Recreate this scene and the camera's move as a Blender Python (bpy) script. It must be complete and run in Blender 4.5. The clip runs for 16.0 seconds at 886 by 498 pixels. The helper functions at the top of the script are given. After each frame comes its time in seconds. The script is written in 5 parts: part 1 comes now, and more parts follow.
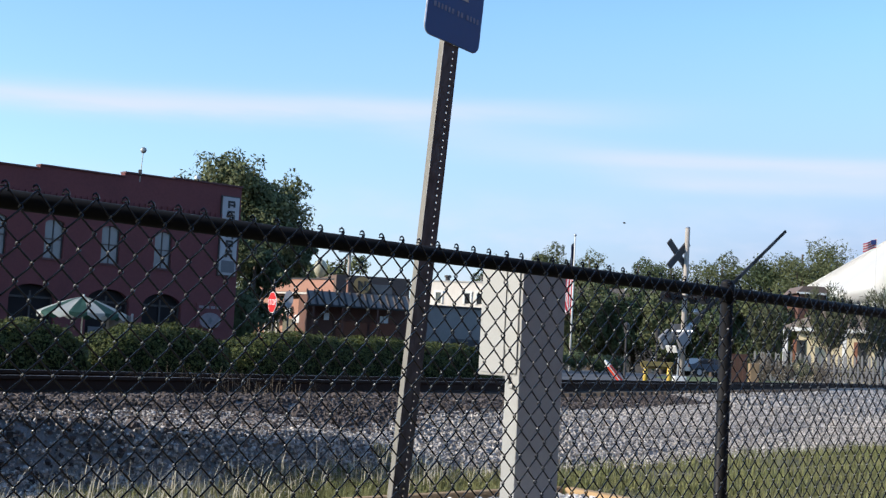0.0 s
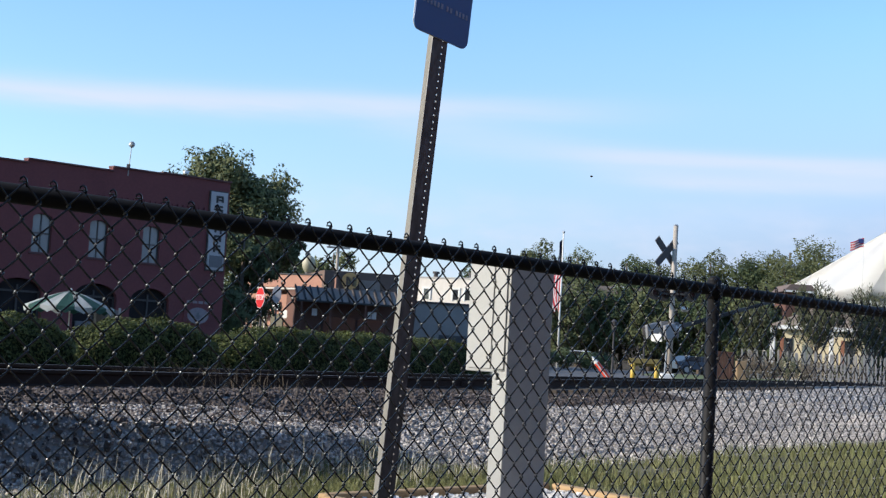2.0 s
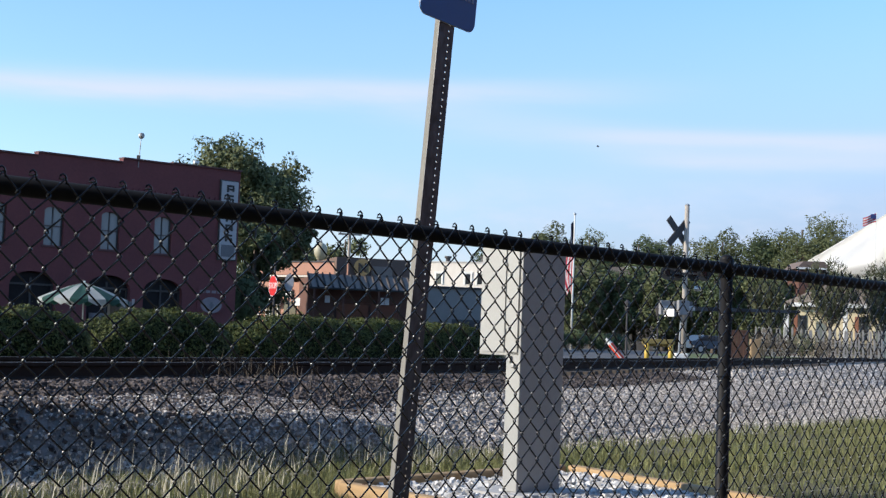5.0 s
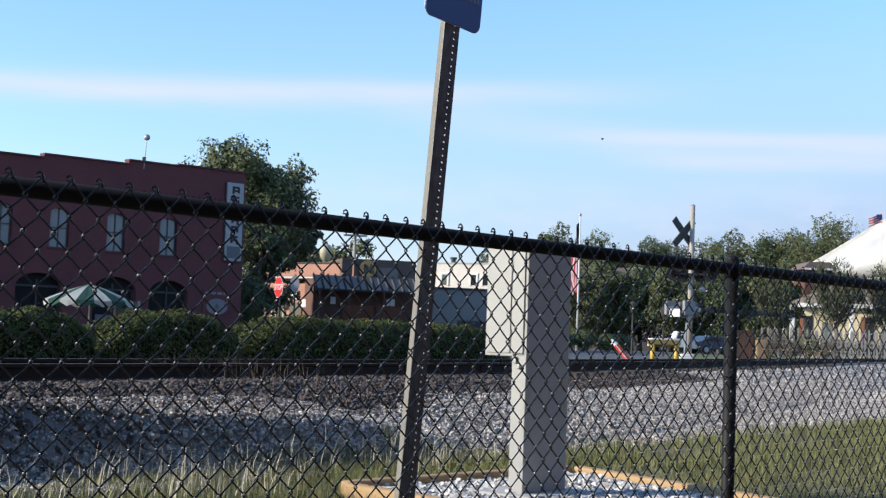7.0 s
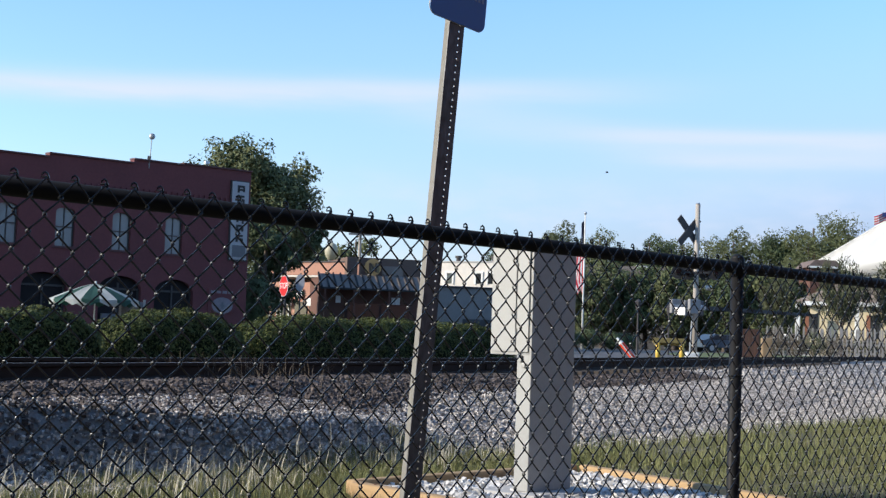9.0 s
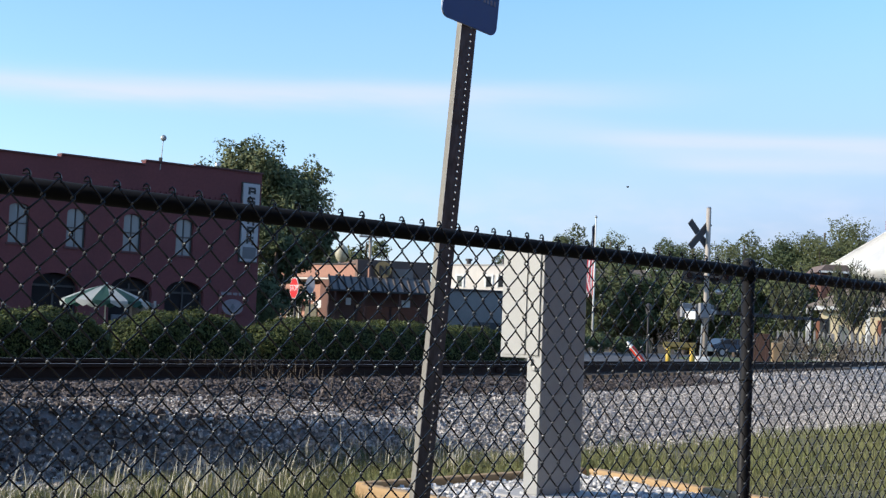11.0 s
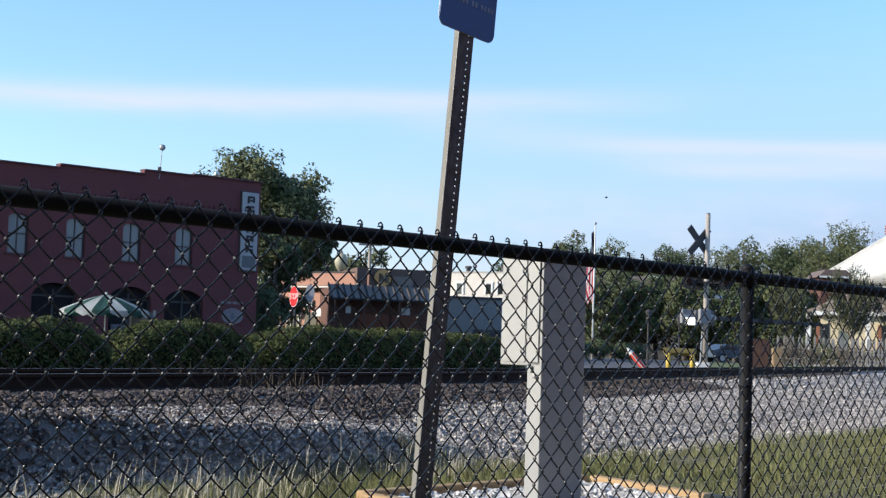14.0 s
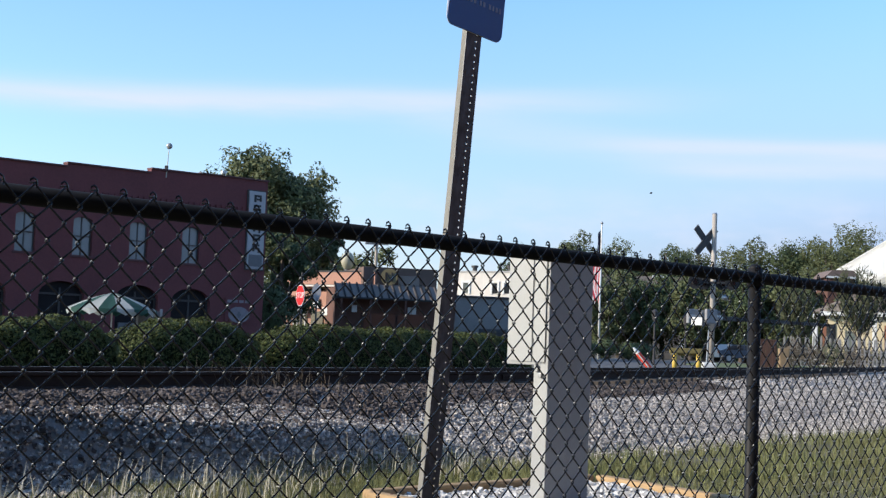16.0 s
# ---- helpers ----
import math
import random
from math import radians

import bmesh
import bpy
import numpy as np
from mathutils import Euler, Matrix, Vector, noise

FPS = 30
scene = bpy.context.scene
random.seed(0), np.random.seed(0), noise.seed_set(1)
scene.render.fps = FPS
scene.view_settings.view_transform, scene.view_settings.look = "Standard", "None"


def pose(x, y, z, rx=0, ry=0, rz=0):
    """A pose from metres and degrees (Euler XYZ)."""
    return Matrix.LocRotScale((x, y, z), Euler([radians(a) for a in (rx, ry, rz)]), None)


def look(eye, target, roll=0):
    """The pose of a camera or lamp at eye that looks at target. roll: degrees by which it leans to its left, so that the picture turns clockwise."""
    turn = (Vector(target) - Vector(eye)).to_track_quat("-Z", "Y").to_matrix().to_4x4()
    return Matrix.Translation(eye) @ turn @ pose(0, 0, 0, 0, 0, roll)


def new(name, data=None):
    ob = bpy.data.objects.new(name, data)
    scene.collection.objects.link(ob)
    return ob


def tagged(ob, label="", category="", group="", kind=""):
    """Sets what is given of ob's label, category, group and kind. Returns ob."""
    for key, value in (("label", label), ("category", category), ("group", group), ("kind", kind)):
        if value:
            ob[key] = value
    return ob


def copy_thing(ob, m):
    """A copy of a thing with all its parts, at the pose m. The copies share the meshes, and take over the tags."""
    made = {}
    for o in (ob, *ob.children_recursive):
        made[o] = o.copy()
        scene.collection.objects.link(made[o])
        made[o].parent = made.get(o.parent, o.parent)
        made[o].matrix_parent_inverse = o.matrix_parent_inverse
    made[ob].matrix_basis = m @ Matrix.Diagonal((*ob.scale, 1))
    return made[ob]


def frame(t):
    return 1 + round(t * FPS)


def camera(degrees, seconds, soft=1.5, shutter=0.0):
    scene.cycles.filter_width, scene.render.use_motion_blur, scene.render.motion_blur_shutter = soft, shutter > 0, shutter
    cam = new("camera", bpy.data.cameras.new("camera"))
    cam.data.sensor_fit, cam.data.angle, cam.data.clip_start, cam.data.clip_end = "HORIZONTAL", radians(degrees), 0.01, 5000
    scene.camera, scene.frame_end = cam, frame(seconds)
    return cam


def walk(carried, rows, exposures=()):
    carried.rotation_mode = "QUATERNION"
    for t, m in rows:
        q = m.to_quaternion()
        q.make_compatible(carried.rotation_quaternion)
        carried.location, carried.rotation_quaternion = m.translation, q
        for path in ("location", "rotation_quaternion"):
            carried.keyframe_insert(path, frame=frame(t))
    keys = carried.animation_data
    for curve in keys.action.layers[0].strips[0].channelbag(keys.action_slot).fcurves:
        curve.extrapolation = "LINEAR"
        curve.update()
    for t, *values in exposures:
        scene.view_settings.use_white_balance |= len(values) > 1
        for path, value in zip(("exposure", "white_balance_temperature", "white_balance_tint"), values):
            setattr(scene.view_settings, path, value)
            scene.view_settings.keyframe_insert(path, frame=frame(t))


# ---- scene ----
# ================= camera =================
EYE = (0.0, 0.0, 1.25)
cam = camera(34.82, 16.0, soft=1.35)


def aim(yaw, pitch, roll, dx=0.0, dy=0.0, dz=0.0):
    """Camera pose from yaw (to the left of +y), pitch (up) and roll in degrees."""
    y, p = radians(yaw), radians(pitch)
    ahead = Vector((-math.sin(y) * math.cos(p), math.cos(y) * math.cos(p), math.sin(p)))
    eye = Vector(EYE) + Vector((dx, dy, dz))
    return look(eye, eye + ahead, roll)


HELD = [
    (0, 0.015, 4.321, 2.967, -0.0025, 0.0014, 0.0039), 
    (0.5, -0.060, 4.319, 3.106, -0.0022, 0.0050, 0.0046), 
    (1, -0.085, 4.499, 3.310, -0.0017, -0.0010, 0.0034), 
    (1.5, -0.334, 4.341, 3.392, -0.0004, 0.0009, -0.0001), 
    (2, -0.462, 4.198, 3.252, 0.0001, -0.0037, -0.0005), 
    (2.5, -0.257, 3.985, 2.884, 0.0008, -0.0042, -0.0011), 
    (3, -0.136, 3.779, 2.829, 0.0008, -0.0018, -0.0004), 
    (3.5, -0.000, 3.639, 2.450, -0.0000, -0.0000, -0.0000), 
    (4, -0.008, 3.523, 2.112, 0.0006, 0.0015, 0.0002), 
    (6.5, -0.010, 3.597, 2.044, 0.0014, -0.0012, -0.0006), 
    (7, 0.204, 3.587, 1.987, 0.0003, -0.0034, -0.0011), 
    (7.5, 0.243, 3.600, 1.767, 0.0005, -0.0021, -0.0006), 
    (8, 0.247, 3.713, 1.806, 0.0006, -0.0044, 0.0008), 
    (8.5, 0.311, 3.643, 1.751, 0.0016, -0.0029, 0.0019), 
    (9, 0.408, 3.522, 1.931, 0.0007, -0.0032, 0.0014), 
    (11.5, 0.944, 3.722, 2.245, -0.0012, -0.0050, 0.0005), 
    (12, 1.183, 3.841, 2.113, -0.0006, -0.0073, 0.0013), 
    (12.5, 1.280, 3.863, 2.023, -0.0010, -0.0080, 0.0021), 
    (13, 1.352, 3.898, 2.004, -0.0009, -0.0051, 0.0029), 
    (13.5, 1.319, 3.872, 1.917, -0.0000, -0.0021, 0.0030), 
    (14, 0.824, 3.927, 1.863, 0.0015, -0.0031, 0.0017), 
    (14.5, 0.181, 3.955, 1.899, 0.0014, -0.0024, 0.0026), 
    (15, 0.245, 3.921, 2.037, 0.0003, -0.0062, 0.0015), 
    (15.5, 0.711, 3.918, 2.143, -0.0016, -0.0043, 0.0008), 
    (16, 1.081, 3.890, 2.036, -0.0020, -0.0055, 0.0015),
]
walk(cam, [(r[0], aim(*r[1:])) for r in HELD], [(0.0, 0.44), (3.0, 0.41), (4.0, 0.41), (7.0, 0.45), (16.0, 0.46)])

# ================= sky, sun =================
SUN_DIR = Vector((-0.93, -0.22, 0.42)).normalized()      # towards the sun
sun_el = math.asin(SUN_DIR.z)
sun_az = math.atan2(SUN_DIR.x, SUN_DIR.y)                # from +y, clockwise

world = bpy.data.worlds.new("world")
scene.world = world
world.use_nodes = True
wt = world.node_tree
wt.nodes.clear()


def wmath(op, a, b=None, c=None, clamp=False):
    n = wt.nodes.new("ShaderNodeMath")
    n.operation, n.use_clamp = op, clamp
    for i, v in enumerate((a, b, c)):
        if v is None:
            continue
        if isinstance(v, (int, float)):
            n.inputs[i].default_value = v
        else:
            wt.links.new(v, n.inputs[i])
    return n.outputs[0]


sky = wt.nodes.new("ShaderNodeTexSky")
sky.sky_type, sky.sun_disc = "NISHITA", False
sky.sun_elevation, sky.sun_rotation = sun_el, sun_az
sky.air_density, sky.dust_density, sky.ozone_density = 1.0, 0.15, 3.5
tc = wt.nodes.new("ShaderNodeTexCoord")
sep = wt.nodes.new("ShaderNodeSeparateXYZ")
wt.links.new(tc.outputs["Generated"], sep.inputs[0])
dirx, diry, dirz = sep.outputs
az = wmath("ARCTAN2", dirx, diry)
el = wmath("ARCSINE", dirz)
# wispy noise, drawn out along the horizon
comb = wt.nodes.new("ShaderNodeCombineXYZ")
wt.links.new(wmath("MULTIPLY", az, 5.0), comb.inputs[0])
wt.links.new(wmath("MULTIPLY", el, 34.0), comb.inputs[1])
nz = wt.nodes.new("ShaderNodeTexNoise")
nz.inputs["Scale"].default_value, nz.inputs["Detail"].default_value = 1.0, 5.0
nz.inputs["Roughness"].default_value = 0.6
wt.links.new(comb.outputs[0], nz.inputs["Vector"])
wisp = nz.outputs["Fac"]


def streak(az0, el0, slope, half_az, half_el, strength):
    """A long thin cirrus streak: soft bell across its height, fading at its ends."""
    da = wmath("SUBTRACT", az, az0)
    line = wmath("ADD", el0, wmath("MULTIPLY", da, slope))
    wav = wmath("MULTIPLY", wmath("SUBTRACT", wisp, 0.5), half_el * 1.6)
    e = wmath("DIVIDE", wmath("SUBTRACT", wmath("ADD", el, wav), line), half_el)
    g = wmath("POWER", 2.718, wmath("MULTIPLY", wmath("MULTIPLY", e, e), -1.0))
    a = wmath("DIVIDE", da, half_az)
    a2 = wmath("MULTIPLY", a, a)
    h = wmath("POWER", 2.718, wmath("MULTIPLY", wmath("MULTIPLY", a2, a2), -1.0))
    return wmath("MULTIPLY", wmath("MULTIPLY", g, h), strength)


clouds = [streak(-0.20, 0.165, 0.035, 0.30, 0.0095, 0.72), streak(0.25, 0.142, -0.02, 0.14, 0.0065, 0.7), streak(0.24, 0.129, 0.0, 0.11, 0.007, 0.5),
          streak(0.05, 0.150, -0.10, 0.12, 0.012, 0.3), streak(-0.02, 0.10, 0.02, 0.40, 0.014, 0.12)]
total = clouds[0]
for c in clouds[1:]:
    total = wmath("ADD", total, c)
# puffs low over the horizon
comb2 = wt.nodes.new("ShaderNodeCombineXYZ")
wt.links.new(wmath("MULTIPLY", az, 22.0), comb2.inputs[0])
wt.links.new(wmath("MULTIPLY", el, 50.0), comb2.inputs[1])
nz2 = wt.nodes.new("ShaderNodeTexNoise")
nz2.inputs["Scale"].default_value, nz2.inputs["Detail"].default_value = 1.0, 4.0
wt.links.new(comb2.outputs[0], nz2.inputs["Vector"])
puff = wmath("MULTIPLY", wmath("SUBTRACT", nz2.outputs["Fac"], 0.42), 3.4, clamp=True)
low = wmath("SUBTRACT", 1.0, wmath("DIVIDE", wmath("SUBTRACT", el, 0.07), 0.055), clamp=True)
total = wmath("ADD", total, wmath("MULTIPLY", wmath("MULTIPLY", puff, low), 0.5))
total = wmath("ADD", wmath("MULTIPLY", wmath("MULTIPLY", total, wmath("ADD", wisp, 0.35)), 1.2), 0.0, clamp=True)
away = wmath("MULTIPLY_ADD", az, 1.0, 0.6, clamp=True)
haze = wmath("MULTIPLY", wmath("MULTIPLY", wmath("SUBTRACT", 1.0, wmath("DIVIDE", wmath("SUBTRACT", el, 0.02), 0.22), clamp=True), 1.3, clamp=True), away)
mix = wt.nodes.new("ShaderNodeMix")
mix.data_type = "RGBA"
wt.links.new(total, mix.inputs["Factor"])
vivid = wt.nodes.new("ShaderNodeHueSaturation")
vivid.inputs["Saturation"].default_value = 1.08
vivid.inputs["Value"].default_value = 1.28
wt.links.new(sky.outputs[0], vivid.inputs["Color"])
air = wt.nodes.new("ShaderNodeMix")
air.data_type = "RGBA"
wt.links.new(haze, air.inputs["Factor"])
wt.links.new(vivid.outputs[0], air.inputs[6])
air.inputs[7].default_value = (1.95, 2.36, 3.65, 1)
wt.links.new(air.outputs[2], mix.inputs[6])
mix.inputs[7].default_value = (3.85, 4.15, 5.05, 1)
bg = wt.nodes.new("ShaderNodeBackground")
bg.inputs["Strength"].default_value = 0.15
wt.links.new(mix.outputs[2], bg.inputs[0])
out = wt.nodes.new("ShaderNodeOutputWorld")
wt.links.new(bg.outputs[0], out.inputs[0])

sun = new("sun", bpy.data.lights.new("sun", "SUN"))
sun.data.energy, sun.data.angle, sun.data.color = 4.6, radians(0.55), (1.0, 0.90, 0.76)
sun.matrix_world = look(SUN_DIR * 100, (0, 0, 0))

# ================= materials =================


def material(name, col, rough=0.8, metal=0.0, col2=None, scale=4.0, amount=0.5, fine=60.0, bump=0.0, bump_scale=None,
             island=0.0, obj_random=0.0, spec=0.5, stretch=(1, 1, 1), transmission=0.0):
    """Principled surface with two scales of colour variation and a fine relief."""
    m = bpy.data.materials.new(name)
    m.use_nodes = True
    t = m.node_tree
    b = t.nodes["Principled BSDF"]
    b.inputs["Roughness"].default_value, b.inputs["Metallic"].default_value = rough, metal
    b.inputs["Specular IOR Level"].default_value = spec
    b.inputs["Transmission Weight"].default_value = transmission
    col2 = col2 or tuple(c * 0.55 for c in col)
    co = t.nodes.new("ShaderNodeTexCoord")
    mp = t.nodes.new("ShaderNodeMapping")
    mp.inputs["Scale"].default_value = stretch
    t.links.new(co.outputs["Object"], mp.inputs[0])
    n1 = t.nodes.new("ShaderNodeTexNoise")
    n1.inputs["Scale"].default_value, n1.inputs["Detail"].default_value = scale, 6.0
    n2 = t.nodes.new("ShaderNodeTexNoise")
    n2.inputs["Scale"].default_value, n2.inputs["Detail"].default_value = fine, 3.0
    for n in (n1, n2):
        t.links.new(mp.outputs[0], n.inputs["Vector"])
    add = t.nodes.new("ShaderNodeMath")
    add.operation = "MULTIPLY_ADD"
    add.inputs[1].default_value = 0.5
    t.links.new(n2.outputs["Fac"], add.inputs[0])
    half = t.nodes.new("ShaderNodeMath")
    half.operation = "MULTIPLY"
    half.inputs[1].default_value = 0.5
    t.links.new(n1.outputs["Fac"], half.inputs[0])
    t.links.new(half.outputs[0], add.inputs[2])
    ramp = t.nodes.new("ShaderNodeMapRange")
    ramp.inputs["From Min"].default_value, ramp.inputs["From Max"].default_value = 0.35, 0.65
    ramp.inputs["To Max"].default_value = amount
    t.links.new(add.outputs[0], ramp.inputs["Value"])
    mx = t.nodes.new("ShaderNodeMix")
    mx.data_type = "RGBA"
    mx.inputs[6].default_value, mx.inputs[7].default_value = (*col, 1), (*col2, 1)
    t.links.new(ramp.outputs[0], mx.inputs["Factor"])
    colour = mx.outputs[2]
    for amt, node, sock in ((island, "ShaderNodeNewGeometry", "Random Per Island"), (obj_random, "ShaderNodeObjectInfo", "Random")):
        if amt:
            g = t.nodes.new(node)
            mr = t.nodes.new("ShaderNodeMapRange")
            mr.inputs["To Min"].default_value, mr.inputs["To Max"].default_value = 1 - amt, 1 + amt
            t.links.new(g.outputs[sock], mr.inputs["Value"])
            hs = t.nodes.new("ShaderNodeHueSaturation")
            t.links.new(mr.outputs[0], hs.inputs["Value"])
            t.links.new(colour, hs.inputs["Color"])
            colour = hs.outputs[0]
    t.links.new(colour, b.inputs["Base Color"])
    if bump:
        bp = t.nodes.new("ShaderNodeBump")
        bp.inputs["Strength"].default_value, bp.inputs["Distance"].default_value = bump, 0.02
        n3 = t.nodes.new("ShaderNodeTexNoise")
        n3.inputs["Scale"].default_value, n3.inputs["Detail"].default_value = bump_scale or fine, 4.0
        t.links.new(mp.outputs[0], n3.inputs["Vector"])
        t.links.new(n3.outputs["Fac"], bp.inputs["Height"])
        t.links.new(bp.outputs[0], b.inputs["Normal"])
    return m


M = {}
M["black_vinyl"] = material("black_vinyl", (0.006, 0.0062, 0.007), 0.22, col2=(0.010, 0.010, 0.011), scale=9, spec=0.45)
M["wire_glint"] = material("wire_glint", (0.33, 0.33, 0.33), 0.34, 0.9, col2=(0.10, 0.10, 0.10), scale=40)
M["black_paint"] = material("black_paint", (0.010, 0.010, 0.011), 0.55, col2=(0.018, 0.018, 0.02), scale=9, fine=50, spec=0.16, bump=0.05)
M["steel_grey"] = material("steel_grey", (0.15, 0.15, 0.155), 0.5, 0.3, col2=(0.10, 0.10, 0.105), scale=3)
M["galvanised"] = material("galvanised", (0.34, 0.345, 0.34), 0.5, 0.65, col2=(0.16, 0.155, 0.15), scale=7, fine=90, bump=0.1)
M["worn_zinc"] = material("worn_zinc", (0.23, 0.225, 0.205), 0.7, 0.1, col2=(0.15, 0.145, 0.13), scale=8, fine=70, spec=0.3, stretch=(1, 1, .3))
M["post_shaded"] = material("post_shaded", (0.045, 0.045, 0.046), 0.5, 0.4, col2=(0.20, 0.205, 0.22), scale=5, fine=40, amount=0.6, bump=0.15, stretch=(1, 1, .5))
M["sign_blue"] = material("sign_blue", (0.03, 0.15, 0.42), 0.4, col2=(0.04, 0.16, 0.38), amount=0.5)
M["sign_white"] = material("sign_white", (0.75, 0.76, 0.76), 0.5, col2=(0.6, 0.6, 0.6), amount=0.4)
M["faded_letter"] = material("faded_letter", (0.34, 0.40, 0.52), 0.5, col2=(0.16, 0.24, 0.42), scale=30, fine=120, amount=0.8)
M["sign_red"] = material("sign_red", (0.55, 0.03, 0.035), 0.4, amount=0.3)
M["cabinet"] = material("cabinet", (0.345, 0.345, 0.33), 0.5, 0.1, col2=(0.28, 0.28, 0.27), scale=2.2, amount=0.5, bump=0.03)
M["timber"] = material("timber", (0.42, 0.28, 0.14), 0.85, col2=(0.24, 0.15, 0.07), scale=3, fine=30, bump=0.4, stretch=(.15, 1, 1))
M["rail_steel"] = material("rail_steel", (0.03, 0.02, 0.016), 0.9, 0.0, spec=0.15, col2=(0.055, 0.032, 0.022), scale=3, fine=40, bump=0.2)
M["rail_head"] = material("rail_head", (0.16, 0.145, 0.135), 0.5, 0.6, col2=(0.2, 0.17, 0.15), scale=3)
M["tie"] = material("tie", (0.05, 0.04, 0.032), 0.95, col2=(0.11, 0.09, 0.07), scale=5, fine=40, bump=0.5, stretch=(.2, 1, 1))
M["stone_brown"] = material("stone_brown", (0.128, 0.106, 0.096), 0.95, col2=(0.055, 0.044, 0.04), scale=2.2, fine=30, amount=0.9, island=0.7)
M["stone"] = material("stone", (0.42, 0.388, 0.355), 0.92, col2=(0.19, 0.174, 0.158), scale=3, fine=30, island=0.7)
M["stone_pale"] = material("stone_pale", (0.58, 0.57, 0.55), 0.9, col2=(0.3, 0.29, 0.28), scale=3, fine=30, island=0.45)
M["grass"] = material("grass", (0.15, 0.17, 0.06), 0.75, col2=(0.29, 0.25, 0.135), scale=0.9, fine=6, island=0.45, spec=0.25)
M["straw"] = material("straw", (0.50, 0.47, 0.38), 0.8, col2=(0.34, 0.31, 0.22), scale=2, island=0.35, spec=0.25)
M["leaf_dark"] = material("leaf_dark", (0.06, 0.082, 0.034), 0.7, col2=(0.085, 0.105, 0.045), scale=0.5, fine=3, island=0.3, spec=0.3)
M["leaf_mid"] = material("leaf_mid", (0.09, 0.105, 0.044), 0.7, col2=(0.125, 0.138, 0.06), scale=0.4, fine=3, island=0.3, spec=0.3)
M["leaf_hedge"] = material("leaf_hedge", (0.052, 0.066, 0.019), 0.6, col2=(0.17, 0.18, 0.05), scale=1, fine=5, island=0.5, spec=0.15)
M["leaf_grey"] = material("leaf_grey", (0.085, 0.095, 0.05), 0.7, col2=(0.12, 0.12, 0.07), scale=0.5, fine=4, island=0.45, spec=0.25)
M["twig"] = material("twig", (0.15, 0.12, 0.085), 0.9, col2=(0.08, 0.06, 0.045), scale=4)
M["bark"] = material("bark", (0.085, 0.065, 0.05), 0.95, col2=(0.16, 0.13, 0.11), scale=3, fine=18, bump=0.6, stretch=(1, 1, .25))
M["asphalt"] = material("asphalt", (0.07, 0.07, 0.073), 0.9, col2=(0.11, 0.107, 0.105), scale=0.6, fine=40, bump=0.2)
M["concrete"] = material("concrete", (0.42, 0.41, 0.39), 0.85, col2=(0.28, 0.27, 0.26), scale=1, fine=20, bump=0.2)
M["board_grey"] = material("board_grey", (0.40, 0.40, 0.42), 0.7, col2=(0.3, 0.3, 0.32), scale=2)
M["faded_white"] = material("faded_white", (0.26, 0.23, 0.25), 0.8, col2=(0.16, 0.12, 0.13), scale=5, fine=25)
M["shaded_core"] = material("shaded_core", (0.012, 0.017, 0.006), 0.9, spec=0.05)
M["brick_dark"] = material("brick_dark", (0.16, 0.045, 0.047), 0.85, col2=(0.095, 0.030, 0.034), scale=0.7, fine=9, amount=0.7, bump=0.2, bump_scale=14)
M["cap"] = material("cap", (0.10, 0.035, 0.036), 0.7, col2=(0.06, 0.03, 0.03), scale=2)
M["glass_pale"] = material("glass_pale", (0.17, 0.21, 0.22), 0.15, col2=(0.11, 0.145, 0.155), scale=1.2, amount=0.6, spec=0.8)
M["glass_dark"] = material("glass_dark", (0.02, 0.024, 0.028), 0.08, col2=(0.035, 0.035, 0.04), scale=1.2, spec=0.8)
M["frame_dark"] = material("frame_dark", (0.05, 0.045, 0.045), 0.6)
M["frame_white"] = material("frame_white", (0.7, 0.7, 0.67), 0.6, col2=(0.55, 0.55, 0.52))
M["black"] = material("black", (0.014, 0.014, 0.016), 0.6, col2=(0.03, 0.03, 0.03))
M["salmon"] = material("salmon", (0.47, 0.25, 0.18), 0.85, col2=(0.36, 0.19, 0.135), scale=0.8, fine=12, amount=0.7)
M["brown_wall"] = material("brown_wall", (0.12, 0.055, 0.04), 0.85, col2=(0.08, 0.04, 0.03), scale=0.8, fine=12)
M["metal_roof"] = material("metal_roof", (0.26, 0.21, 0.18), 0.7, 0.0, col2=(0.17, 0.14, 0.12), scale=1.2)
M["dark_roof"] = material("dark_roof", (0.055, 0.055, 0.06), 0.8, col2=(0.09, 0.085, 0.085), scale=1.5)
M["white_wall"] = material("white_wall", (0.66, 0.62, 0.56), 0.85, col2=(0.48, 0.44, 0.39), scale=0.6, fine=5, stretch=(1, 1, .3))
M["grey_wall"] = material("grey_wall", (0.16, 0.16, 0.17), 0.85, col2=(0.11, 0.11, 0.12), scale=0.6, fine=8)
M["beige"] = material("beige", (0.55, 0.47, 0.30), 0.8, col2=(0.45, 0.38, 0.25), scale=1)
M["dark_interior"] = material("dark_interior", (0.014, 0.013, 0.015), 0.6, spec=0.1, col2=(0.025, 0.02, 0.02))
M["weight_grey"] = material("weight_grey", (0.24, 0.24, 0.245), 0.5, col2=(0.17, 0.17, 0.175), scale=4)
M["globe"] = material("globe", (0.38, 0.35, 0.25), 0.5, col2=(0.28, 0.26, 0.18), scale=2)
M["olive"] = material("olive", (0.24, 0.19, 0.06), 0.7, col2=(0.14, 0.11, 0.05), scale=5)
M["tent"] = material("tent", (0.84, 0.83, 0.80), 0.6, col2=(0.80, 0.79, 0.76), scale=0.4, fine=2, amount=0.4)
